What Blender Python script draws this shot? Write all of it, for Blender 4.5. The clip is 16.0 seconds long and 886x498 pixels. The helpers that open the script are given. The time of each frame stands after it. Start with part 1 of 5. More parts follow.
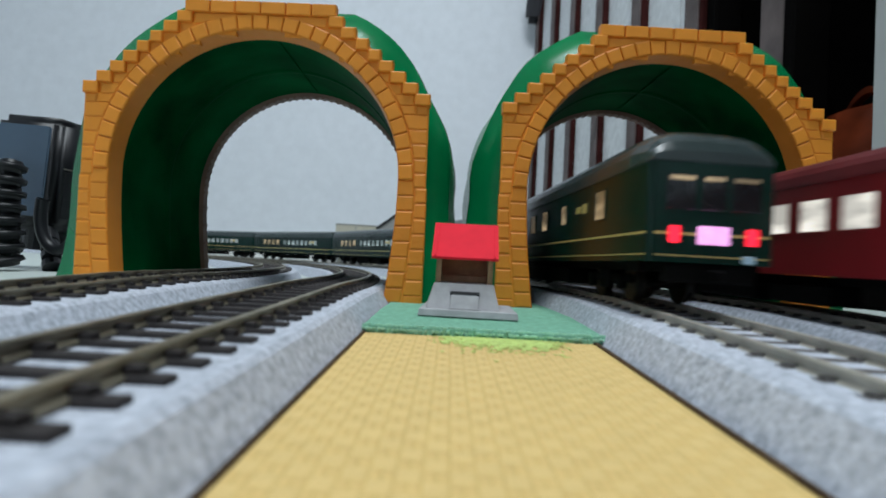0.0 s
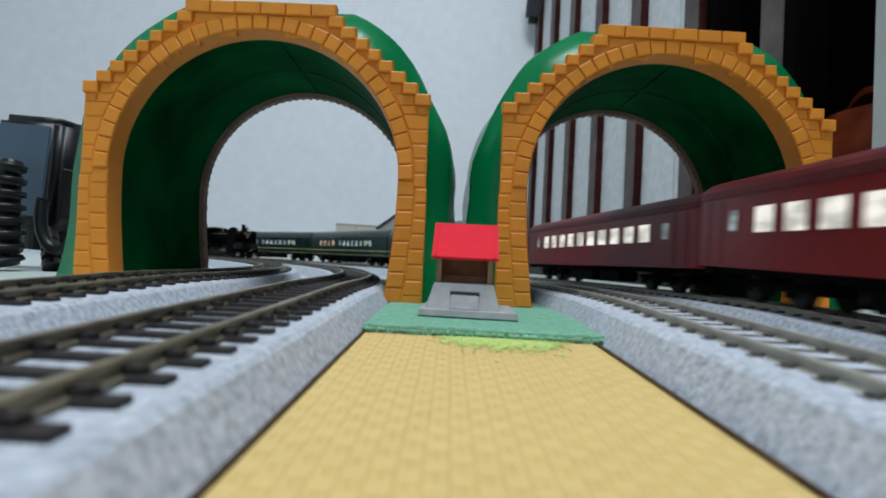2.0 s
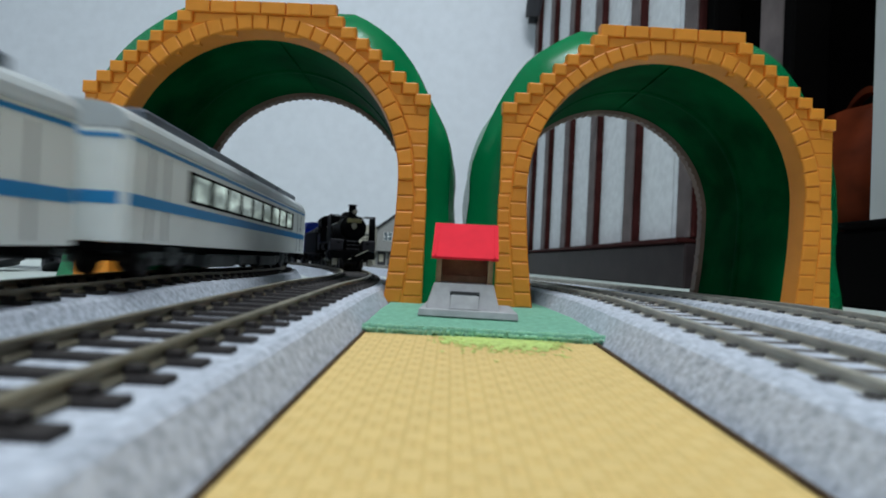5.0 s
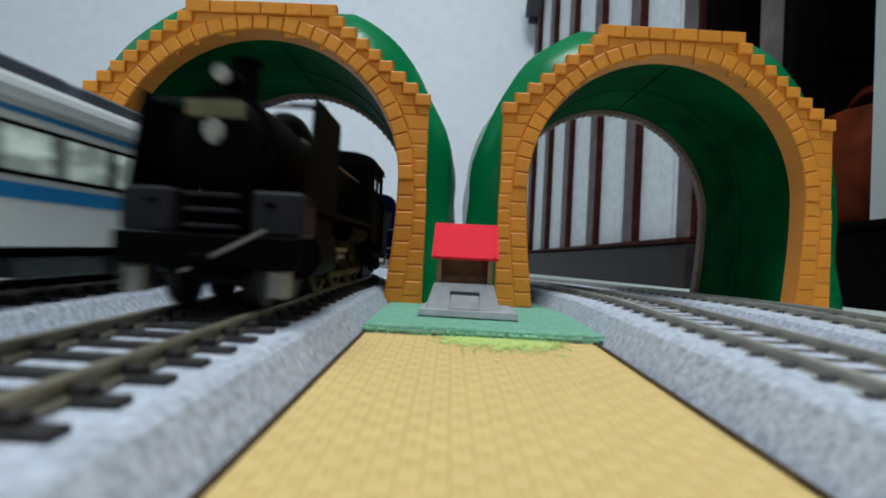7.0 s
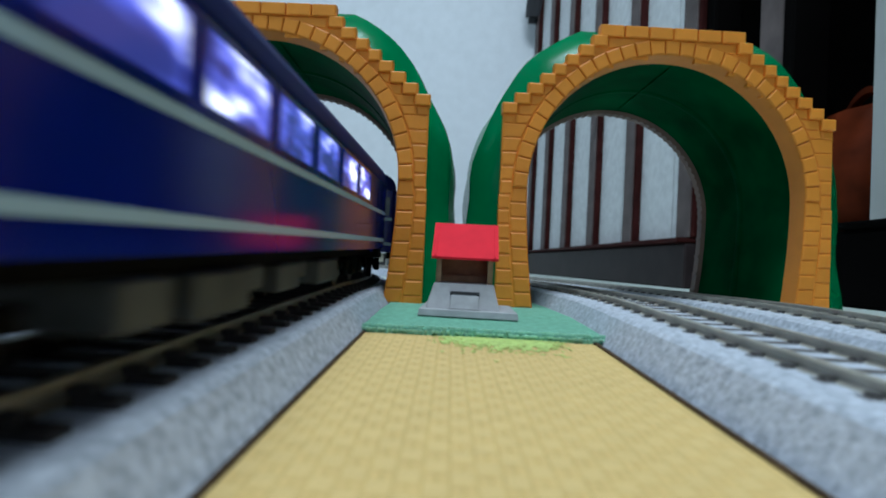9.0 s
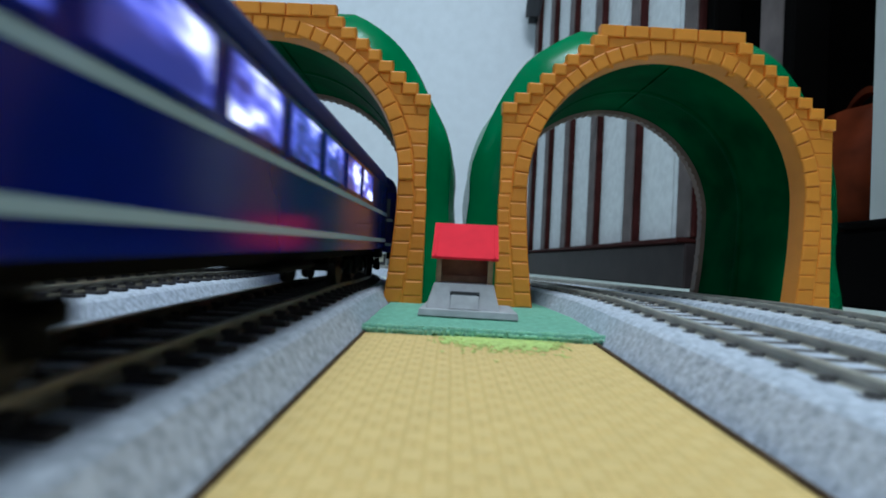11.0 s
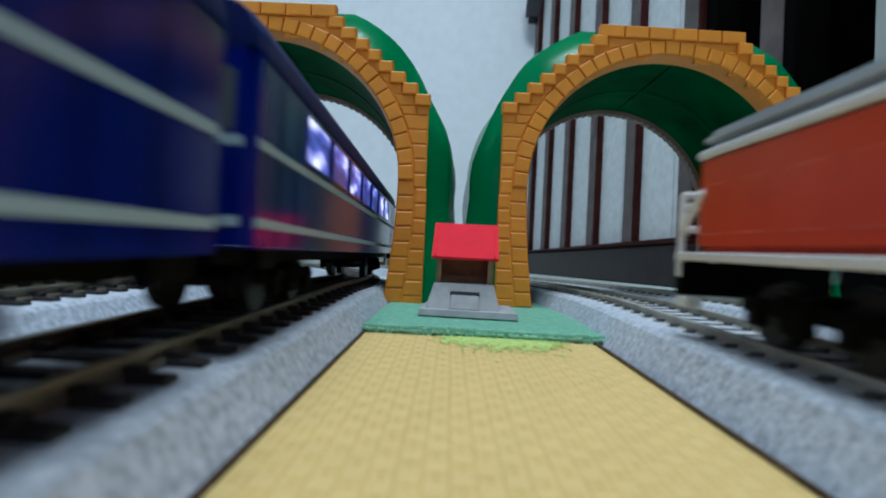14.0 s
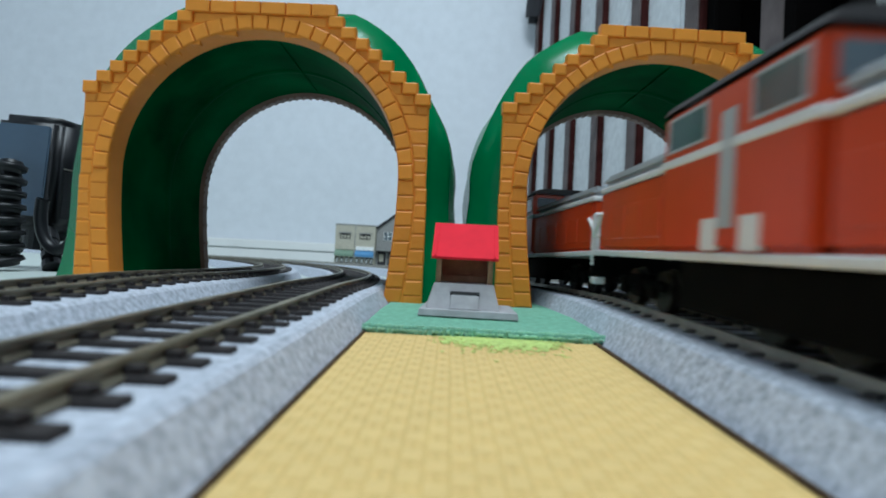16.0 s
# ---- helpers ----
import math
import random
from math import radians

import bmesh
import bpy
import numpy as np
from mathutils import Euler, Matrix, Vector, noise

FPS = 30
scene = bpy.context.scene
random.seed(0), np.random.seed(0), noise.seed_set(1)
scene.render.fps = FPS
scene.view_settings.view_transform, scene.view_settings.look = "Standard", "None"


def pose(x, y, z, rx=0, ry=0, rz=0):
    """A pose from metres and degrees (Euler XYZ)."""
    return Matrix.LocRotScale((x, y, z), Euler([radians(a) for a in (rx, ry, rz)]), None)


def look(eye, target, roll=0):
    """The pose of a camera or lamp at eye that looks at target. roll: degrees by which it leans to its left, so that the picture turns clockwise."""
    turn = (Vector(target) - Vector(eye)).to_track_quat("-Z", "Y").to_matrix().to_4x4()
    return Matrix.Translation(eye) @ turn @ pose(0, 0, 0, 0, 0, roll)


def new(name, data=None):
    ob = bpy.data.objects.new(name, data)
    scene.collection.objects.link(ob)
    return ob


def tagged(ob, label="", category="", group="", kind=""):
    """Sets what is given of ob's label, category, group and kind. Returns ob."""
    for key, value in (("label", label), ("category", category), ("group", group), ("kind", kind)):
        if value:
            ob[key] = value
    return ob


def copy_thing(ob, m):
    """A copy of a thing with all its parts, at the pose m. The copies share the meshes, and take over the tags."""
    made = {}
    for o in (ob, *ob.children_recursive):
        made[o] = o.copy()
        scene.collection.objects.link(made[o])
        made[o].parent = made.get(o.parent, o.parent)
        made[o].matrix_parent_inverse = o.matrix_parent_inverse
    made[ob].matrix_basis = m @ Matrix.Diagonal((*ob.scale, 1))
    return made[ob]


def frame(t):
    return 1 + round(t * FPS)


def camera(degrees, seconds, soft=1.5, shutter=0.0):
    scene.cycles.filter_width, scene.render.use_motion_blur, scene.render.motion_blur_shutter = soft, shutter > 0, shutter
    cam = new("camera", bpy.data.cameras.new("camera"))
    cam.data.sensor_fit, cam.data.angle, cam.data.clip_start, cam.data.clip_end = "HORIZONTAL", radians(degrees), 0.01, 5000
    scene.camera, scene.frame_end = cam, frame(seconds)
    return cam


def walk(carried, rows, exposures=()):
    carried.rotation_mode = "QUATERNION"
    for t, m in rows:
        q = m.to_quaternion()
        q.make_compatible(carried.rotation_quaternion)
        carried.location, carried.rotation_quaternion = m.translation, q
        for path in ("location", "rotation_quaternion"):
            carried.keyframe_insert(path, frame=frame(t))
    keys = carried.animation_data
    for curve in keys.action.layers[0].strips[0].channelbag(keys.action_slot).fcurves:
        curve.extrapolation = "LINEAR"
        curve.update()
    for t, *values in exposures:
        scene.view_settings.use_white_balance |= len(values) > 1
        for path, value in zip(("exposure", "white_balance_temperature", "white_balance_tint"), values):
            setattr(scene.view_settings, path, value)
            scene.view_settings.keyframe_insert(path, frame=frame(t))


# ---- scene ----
# Model railway on a room floor, 1:80 trains on 16.5 mm track. Metres.
cam = camera(80.3, 16.0, soft=1.8, shutter=0.9)
# a small fixed-focus lens, sharp from the tunnels on
cam.data.dof.use_dof, cam.data.dof.focus_distance, cam.data.dof.aperture_fstop = True, 0.27, 19.0
EYE = Vector((0.0, 0.0, 0.0208))
AIM = Vector((-math.sin(radians(0.74)), math.cos(radians(0.74)), math.tan(radians(1.54))))
CAM_POSE = look(EYE, EYE + AIM, 3.0)
walk(cam, [(0.0, CAM_POSE), (16.0, CAM_POSE)], [(0.0, 0.0, 6500, 10), (7.2, 0.0, 6500, 10), (8.4, -0.08, 5850, 4), (15.4, -0.08, 5850, 4), (16.0, 0.05, 6050, 6)])

# ---- light ----
world = bpy.data.worlds.new("world")
scene.world = world
world.use_nodes = True
wn = world.node_tree.nodes
wn["Background"].inputs["Color"].default_value = (0.72, 0.80, 1.0, 1)
wn["Background"].inputs["Strength"].default_value = 0.25


def area_lamp(name, m, sx, sy, watts, colour):
    d = bpy.data.lights.new(name, "AREA")
    d.shape, d.size, d.size_y, d.energy, d.color = "RECTANGLE", sx, sy, watts, colour
    ob = new(name, d)
    ob.matrix_world = m
    return ob


area_lamp("ceiling_lamp", look((0.04, -0.25, 2.42), (0.0, -0.12, 0)), 1.2, 1.2, 63, (0.86, 0.945, 1.0))

# ---- plan ----
BREAK_Y, RISE = 0.19, 0.0323


def ground_z(y):
    return max(-0.022, min(0.0, (y - BREAK_Y) * RISE))


GAUGE = 0.0165
RAIL_Z = 0.012
TRACKS = {"L2": -0.108, "L1": -0.047, "R1": 0.068, "R2": 0.128}
BEND_Y, BEND_X = 0.19, -0.922


def on_track(track, s):
    """Place on a track's centre line at s metres, and its heading in radians to the left: straight, half circle, straight back."""
    x = TRACKS[track]
    if s <= BEND_Y:
        return Vector((x, s, ground_z(s) + RAIL_Z)), 0.0
    r = x - BEND_X
    a = (s - BEND_Y) / r
    if a > math.pi:
        y = BEND_Y - (s - BEND_Y - math.pi * r)
        return Vector((BEND_X - r, y, ground_z(y) + RAIL_Z)), math.pi
    return Vector((BEND_X + r * math.cos(a), BEND_Y + r * math.sin(a), RAIL_Z)), a


# ---- materials ----
def mat(name, colour, rough=0.5, metal=0.0, vary=0.12, scale=60.0, bump=0.0, bump_scale=400.0, glow=0.0, glow_colour=None,
        coat=0.0, second=None, island=0.0, spec=0.5):
    m = bpy.data.materials.new(name)
    m.use_nodes = True
    n, l = m.node_tree.nodes, m.node_tree.links
    b = n["Principled BSDF"]
    b.inputs["Roughness"].default_value = rough
    b.inputs["Metallic"].default_value = metal
    b.inputs["Coat Weight"].default_value = coat
    b.inputs["Specular IOR Level"].default_value = spec
    co = n.new("ShaderNodeTexCoord")
    tex = n.new("ShaderNodeTexNoise")
    tex.inputs["Scale"].default_value = scale
    tex.inputs["Detail"].default_value = 5
    l.new(co.outputs["Object"], tex.inputs["Vector"])
    ramp = n.new("ShaderNodeValToRGB")
    c = Vector(colour)
    lo = c * (1 - vary)
    hi = Vector(second) if second else c * (1 + vary)
    ramp.color_ramp.elements[0].position, ramp.color_ramp.elements[1].position = 0.3, 0.7
    ramp.color_ramp.elements[0].color = (*lo, 1)
    ramp.color_ramp.elements[1].color = (*hi, 1)
    l.new(tex.outputs["Fac"], ramp.inputs["Fac"])
    out = ramp.outputs["Color"]
    if island:
        info = n.new("ShaderNodeObjectInfo")
        hsv = n.new("ShaderNodeHueSaturation")
        mp = n.new("ShaderNodeMapRange")
        mp.inputs["To Min"].default_value, mp.inputs["To Max"].default_value = 1 - island, 1 + island
        l.new(info.outputs["Random"], mp.inputs["Value"])
        l.new(mp.outputs["Result"], hsv.inputs["Value"])
        l.new(out, hsv.inputs["Color"])
        out = hsv.outputs["Color"]
    l.new(out, b.inputs["Base Color"])
    if bump:
        t2 = n.new("ShaderNodeTexNoise")
        t2.inputs["Scale"].default_value = bump_scale
        t2.inputs["Detail"].default_value = 4
        l.new(co.outputs["Object"], t2.inputs["Vector"])
        bp = n.new("ShaderNodeBump")
        bp.inputs["Strength"].default_value = bump
        bp.inputs["Distance"].default_value = 0.0006
        l.new(t2.outputs["Fac"], bp.inputs["Height"])
        l.new(bp.outputs["Normal"], b.inputs["Normal"])
    if glow:
        b.inputs["Emission Color"].default_value = (*(glow_colour or colour), 1)
        b.inputs["Emission Strength"].default_value = glow
    return m


M_FLOOR = mat("floor_sheet", (0.50, 0.56, 0.53), 0.45, vary=0.05, scale=8)
M_WALL = mat("wallpaper", (0.79, 0.82, 0.87), 0.9, vary=0.03, scale=30, bump=0.15, bump_scale=300)
M_CEIL = mat("ceiling_board", (0.75, 0.75, 0.74), 0.9, vary=0.03, scale=5)
M_WHITE = mat("white_paint", (0.90, 0.90, 0.88), 0.5, vary=0.03, scale=10)
M_BALLAST = mat("grey_ballast", (0.415, 0.455, 0.525), 0.95, vary=0.22, scale=620, second=(0.60, 0.64, 0.72), bump=0.4, bump_scale=1100, spec=0.2)
M_TIE = mat("brown_black_sleeper", (0.024, 0.020, 0.020), 0.8, vary=0.25, scale=500)
M_RAIL = mat("tarnished_nickel", (0.25, 0.225, 0.165), 0.45, 0.6, vary=0.35, scale=150)
M_STRIP = mat("yellow_paving_card", (0.675, 0.475, 0.178), 0.7, vary=0.035, scale=300, island=0.03)
# lighter copy for the wide blocks: highlights on the embossing, painted in
M_STRIPL = mat("highlit_yellow_paving_card", (0.705, 0.512, 0.205), 0.7, vary=0.035, scale=300, island=0.03)
M_JOINT = mat("ochre_joint_card", (0.62, 0.445, 0.165), 0.85, vary=0.08, scale=300)
# for the card's brown sides and the painted shade lines beside them
M_EDGE = mat("brown_edge_and_shade", (0.07, 0.045, 0.025), 0.9, vary=0.3, scale=300, spec=0.1)
M_MATG = mat("green_mat", (0.17, 0.40, 0.28), 0.9, vary=0.18, scale=450, bump=0.8, bump_scale=700)
M_LIME = mat("lime_grass_fleck", (0.56, 0.70, 0.22), 0.9, vary=0.15, scale=500, bump=0.6)
M_ORANGE = mat("orange_plastic", (0.83, 0.300, 0.035), 0.42, vary=0.06, scale=90, island=0.05, bump=0.2, bump_scale=700, spec=0.25)
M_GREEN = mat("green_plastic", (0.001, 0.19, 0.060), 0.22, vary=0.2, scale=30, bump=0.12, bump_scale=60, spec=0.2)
# the shell's green darkened: shade inside the tunnels is put into the colour
M_LINER = mat("shaded_green_plastic", (0.0002, 0.078, 0.021), 0.4, vary=0.5, scale=26, bump=0.12, bump_scale=45, spec=0.003)
M_TIE2 = mat("grey_brown_sleeper", (0.10, 0.095, 0.092), 0.8, vary=0.25, scale=500)
M_RAIL2 = mat("grey_nickel", (0.42, 0.40, 0.34), 0.45, 0.25, vary=0.25, scale=150)
M_WOOD = mat("dark_red_brown_wood", (0.040, 0.011, 0.010), 0.55, vary=0.35, scale=25, spec=0.03)
# painted sheen of the slat fronts; also the cabinet post's own grey-brown
M_WOOD2 = mat("grey_brown_bar_sheen_and_post", (0.12, 0.095, 0.092), 0.5, vary=0.25, scale=25, spec=0.1)
M_BASE = mat("grey_brown_base_board", (0.030, 0.022, 0.023), 0.45, vary=0.25, scale=25, spec=0.12)
M_GLASSW = mat("frosted_white_panel", (0.70, 0.72, 0.74), 0.55, vary=0.10, scale=60, bump=0.4, bump_scale=250)
M_BLACK = mat("black_plastic", (0.006, 0.007, 0.009), 0.4, vary=0.2, scale=60, spec=0.35)
M_BLACKM = mat("matt_black_lacquer", (0.0022, 0.0019, 0.0019), 0.75, vary=0.3, scale=12, spec=0.015)
M_LEATHER = mat("orange_brown_leather", (0.13, 0.022, 0.006), 0.6, vary=0.4, scale=20, spec=0.08)
M_GREY = mat("pale_grey_post", (0.42, 0.43, 0.42), 0.6, vary=0.05, scale=15)
M_CONC = mat("grey_concrete_card", (0.37, 0.37, 0.385), 0.85, vary=0.12, scale=250, bump=0.3)
M_REDROOF = mat("bright_red_card", (0.80, 0.026, 0.048), 0.6, vary=0.05, scale=200, spec=0.06)
M_BROWN = mat("brown_wood_print", (0.36, 0.22, 0.13), 0.8, vary=0.25, scale=250)
M_SHADOW = mat("dark_print", (0.03, 0.03, 0.035), 0.8, vary=0.2, scale=300)
M_CREAM = mat("cream_card", (0.50, 0.47, 0.38), 0.8, vary=0.08, scale=120)
M_SHOPGREY = mat("grey_card", (0.30, 0.30, 0.29), 0.8, vary=0.1, scale=120)
M_BLUEAWN = mat("blue_awning", (0.10, 0.28, 0.52), 0.7, vary=0.08, scale=150)
M_GREENAWN = mat("grey_green_awning", (0.20, 0.30, 0.22), 0.7, vary=0.08, scale=150)
# base colour lifted towards blue to paint the room's reflection in the screen
M_SCREEN = mat("glossy_glass_with_blue_reflection", (0.045, 0.08, 0.125), 0.08, vary=0.2, scale=20, coat=0.5)
# trains
M_UNDER = mat("black_underframe", (0.003, 0.003, 0.003), 0.75, vary=0.3, scale=150, spec=0.04)
M_UNDERG = mat("grey_underframe", (0.05, 0.055, 0.056), 0.6, vary=0.45, scale=120)
M_STEEL = mat("bright_wheel_steel", (0.32, 0.30, 0.25), 0.35, 0.8, vary=0.2, scale=200)
M_WHEEL = mat("dark_wheel_steel", (0.018, 0.016, 0.015), 0.45, 0.5, vary=0.3, scale=200, spec=0.3)
M_REAR = mat("brown_grey_plastic", (0.20, 0.125, 0.085), 0.5, vary=0.15, scale=80)
M_TGREEN = mat("dark_green_paint", (0.004, 0.024, 0.018), 0.26, vary=0.12, scale=60, spec=0.3)
M_TRED = mat("maroon_paint", (0.200, 0.010, 0.014), 0.36, vary=0.12, scale=60)
M_TWHITE = mat("ivory_white_paint", (0.90, 0.93, 0.90), 0.34, vary=0.05, scale=60)
M_TBLUE = mat("deep_blue_paint", (0.002, 0.011, 0.20), 0.16, vary=0.12, scale=60, spec=0.4)
M_STRIPE = mat("pale_grey_stripe", (0.40, 0.57, 0.68), 0.4, vary=0.04, scale=60)
M_BSTRIPE = mat("sky_blue_stripe", (0.020, 0.26, 0.58), 0.4, vary=0.05, scale=60)
M_GOLD = mat("gold_line", (0.60, 0.46, 0.16), 0.4, vary=0.05, scale=60)
M_ROOFS = mat("dark_green_grey_roof", (0.035, 0.05, 0.05), 0.25, vary=0.12, scale=60)
M_ROOFN = mat("navy_grey_roof", (0.10, 0.12, 0.15), 0.45, vary=0.2, scale=80)
M_ROOFB = mat("navy_blue_roof", (0.003, 0.011, 0.10), 0.5, vary=0.15, scale=80, spec=0.12)
M_ROOFR = mat("dark_maroon_roof", (0.11, 0.013, 0.016), 0.5, vary=0.2, scale=80, spec=0.3)
M_ROOFW = mat("pale_grey_roof", (0.52, 0.56, 0.57), 0.45, vary=0.08, scale=80)
M_ROOFD = mat("dark_grey_cab_roof", (0.045, 0.040, 0.040), 0.5, vary=0.2, scale=80)
M_DD = mat("vermilion_paint", (0.62, 0.060, 0.012), 0.3, vary=0.06, scale=60)
M_DDGREY = mat("grey_hood_top", (0.42, 0.45, 0.47), 0.45, vary=0.1, scale=60)
M_WHITEP = mat("white_handrail", (0.75, 0.75, 0.75), 0.4, vary=0.03, scale=60)
M_OLIVE = mat("oily_olive_wheel", (0.050, 0.044, 0.020), 0.45, 0.3, vary=0.3, scale=100, spec=0.25)
M_BRASS = mat("dull_brass", (0.35, 0.28, 0.12), 0.4, 0.6, vary=0.2, scale=100)
M_LOCO = mat("satin_black_iron", (0.0018, 0.0018, 0.0020), 0.6, vary=0.35, scale=90, spec=0.03)
M_LOCOG = mat("grey_black_iron", (0.017, 0.016, 0.020), 0.55, vary=0.3, scale=90, spec=0.15)
M_PLATE = mat("dull_olive_brass", (0.12, 0.105, 0.045), 0.5, 0.3, vary=0.25, scale=300)
M_RUST = mat("brown_black_iron", (0.008, 0.0072, 0.007), 0.6, vary=0.4, scale=90, spec=0.08)


def lit_glass(name, colour, strength, low=0.15, scale=90.0, core=None):
    """A lit coach window: an uneven glow of the saloon behind a glossy pane."""
    m = mat(name, tuple(0.25 * c for c in colour), 0.15, vary=0.2, scale=scale)
    n, l = m.node_tree.nodes, m.node_tree.links
    b = n["Principled BSDF"]
    co = n.new("ShaderNodeTexCoord")
    mp = n.new("ShaderNodeMapping")
    mp.inputs["Scale"].default_value = (1.0, 0.6, 1.6)
    t = n.new("ShaderNodeTexNoise")
    t.inputs["Scale"].default_value = scale
    t.inputs["Detail"].default_value = 3
    r = n.new("ShaderNodeMapRange")
    r.inputs["From Min"].default_value, r.inputs["From Max"].default_value = 0.42, 0.64
    r.inputs["To Min"].default_value, r.inputs["To Max"].default_value = low * strength, strength
    l.new(co.outputs["Object"], mp.inputs["Vector"])
    l.new(mp.outputs["Vector"], t.inputs["Vector"])
    l.new(t.outputs["Fac"], r.inputs["Value"])
    l.new(r.outputs["Result"], b.inputs["Emission Strength"])
    b.inputs["Emission Color"].default_value = (*colour, 1)
    if core:
        cr = n.new("ShaderNodeValToRGB")
        cr.color_ramp.elements[0].position, cr.color_ramp.elements[0].color = 0.50, (*colour, 1)
        cr.color_ramp.elements[1].position, cr.color_ramp.elements[1].color = 0.62, (*core, 1)
        l.new(t.outputs["Fac"], cr.inputs["Fac"])
        l.new(cr.outputs["Color"], b.inputs["Emission Color"])
    return m


G_RED = lit_glass("warm_white_lit_glass", (1.0, 0.97, 0.88), 0.95, 0.45)
G_GREEN = lit_glass("amber_lit_glass", (1.0, 0.75, 0.45), 0.45, 0.12)
G_GREENC = lit_glass("pale_lit_glass", (0.8, 0.95, 0.95), 0.5, 0.15)
G_WHITE = lit_glass("greenish_lit_glass", (0.80, 1.0, 0.92), 0.6, 0.2)
G_BLUE = lit_glass("blue_white_lit_glass", (0.13, 0.16, 0.85), 2.3, 0.10, 85.0, (0.85, 0.88, 1.0))
G_BLUEDIM = lit_glass("dim_blue_lit_glass", (0.13, 0.16, 0.85), 1.5, 0.12, 85.0, (0.8, 0.78, 1.0))
G_DARK = mat("dark_tinted_glass", (0.012, 0.014, 0.016), 0.12, vary=0.2, scale=60)
G_CLEAR = mat("grey_glass", (0.10, 0.13, 0.15), 0.1, vary=0.2, scale=60)
G_TAIL = mat("red_tail_lens", (0.6, 0.01, 0.02), 0.3, glow=1.6, glow_colour=(1.0, 0.02, 0.05))
G_SIGN = mat("pink_lit_headboard", (0.7, 0.35, 0.65), 0.4, glow=0.9, glow_colour=(1.0, 0.45, 0.95), vary=0.3, scale=400)


# ---- mesh helpers ----
def part(name, bm, material, parent, label="", smooth=False):
    me = bpy.data.meshes.new(name)
    bm.to_mesh(me)
    bm.free()
    for p in me.polygons:
        p.use_smooth = smooth
    for mm in (material if isinstance(material, (list, tuple)) else [material]):
        me.materials.append(mm)
    ob = new(name, me)
    if parent is not None:
        ob.parent = parent
    if label:
        ob["label"] = label
    return ob


def box_bm(x0, x1, y0, y1, z0, z1, bevel=0.0, bm=None, seg=1):
    own = bm is None
    b = bmesh.new()
    bmesh.ops.create_cube(b, size=1)
    for v in b.verts:
        v.co = Vector((x0 + (v.co.x + 0.5) * (x1 - x0), y0 + (v.co.y + 0.5) * (y1 - y0), z0 + (v.co.z + 0.5) * (z1 - z0)))
    if bevel:
        bmesh.ops.bevel(b, geom=list(b.edges), offset=bevel, segments=seg, affect="EDGES")
    if own:
        return b
    return join_bm(bm, b)


def join_bm(bm, b, m=None):
    if m is not None:
        b.transform(m)
    ix = {v: bm.verts.new(v.co) for v in b.verts}
    for f in b.faces:
        try:
            nf = bm.faces.new([ix[v] for v in f.verts])
            nf.material_index, nf.smooth = f.material_index, f.smooth
        except ValueError:
            pass
    b.free()
    return bm


def cyl_bm(r, depth, m, seg=16, r2=None, bm=None):
    b = bmesh.new()
    bmesh.ops.create_cone(b, cap_ends=True, segments=seg, radius1=r, radius2=r if r2 is None else r2, depth=depth)
    b.transform(m)
    return b if bm is None else join_bm(bm, b)


def sweep_bm(stations, profile, closed=True):
    """Rings of profile points (across, up) along stations (place, heading)."""
    bm = bmesh.new()
    rings = []
    for p, a in stations:
        side = Vector((math.cos(a), math.sin(a), 0))
        rings.append([bm.verts.new(p + side * u + Vector((0, 0, w))) for u, w in profile])
    n = len(profile)
    for r0, r1 in zip(rings, rings[1:]):
        for i in range(n if closed else n - 1):
            j = (i + 1) % n
            bm.faces.new((r0[i], r0[j], r1[j], r1[i]))
    if closed:
        bm.faces.new(rings[0][::-1])
        bm.faces.new(rings[-1])
    bmesh.ops.recalc_face_normals(bm, faces=bm.faces)
    return bm


def empty(name, m=None):
    ob = new(name)
    ob.empty_display_size = 0.01
    if m is not None:
        ob.matrix_world = m
    return ob


# ---- room ----
WALL_Y = 2.05


def room():
    bm = bmesh.new()
    ys = [-2.4, -1.2, -0.5, -0.2, 0.0, BREAK_Y, 0.8, WALL_Y]
    rows = [[bm.verts.new((x, y, ground_z(y))) for x in (-2.6, -1.0, 0.0, 0.6, 1.6)] for y in ys]
    for a, b in zip(rows, rows[1:]):
        for i in range(4):
            bm.faces.new((a[i], a[i + 1], b[i + 1], b[i]))
    tagged(part("floor", bm, M_FLOOR, None), "pale grey-green sheet floor under the tracks", "floor", kind="structure")
    for nm, bb in (("wall_north", (-2.6, 1.6, WALL_Y, WALL_Y + 0.1, -0.1, 2.5)), ("wall_south", (-2.6, 1.6, -2.5, -2.4, -0.1, 2.5)),
                   ("wall_west", (-2.7, -2.6, -2.4, WALL_Y, -0.1, 2.5)), ("wall_east", (1.6, 1.7, -2.4, WALL_Y, -0.1, 2.5))):
        tagged(part(nm, box_bm(*bb), M_WALL, None), "plain pale blue-white wallpapered wall", "wall", kind="structure")
    tagged(part("ceiling", box_bm(-2.6, 1.6, -2.4, WALL_Y, 2.5, 2.6), M_CEIL, None), "plain white ceiling", "ceiling", kind="structure")
    bb = box_bm(-2.6, 0.28, WALL_Y - 0.014, WALL_Y - 0.001, 0.0, 0.038, 0.002)
    box_bm(-2.6, 0.28, WALL_Y - 0.020, WALL_Y - 0.001, 0.041, 0.074, 0.003, bb)
    tagged(part("baseboard", bb, M_WHITE, None), "white painted baseboard in two steps", "baseboard", kind="structure")


# ---- slatted partition and dark cabinet ----
SLOPE = -0.0857


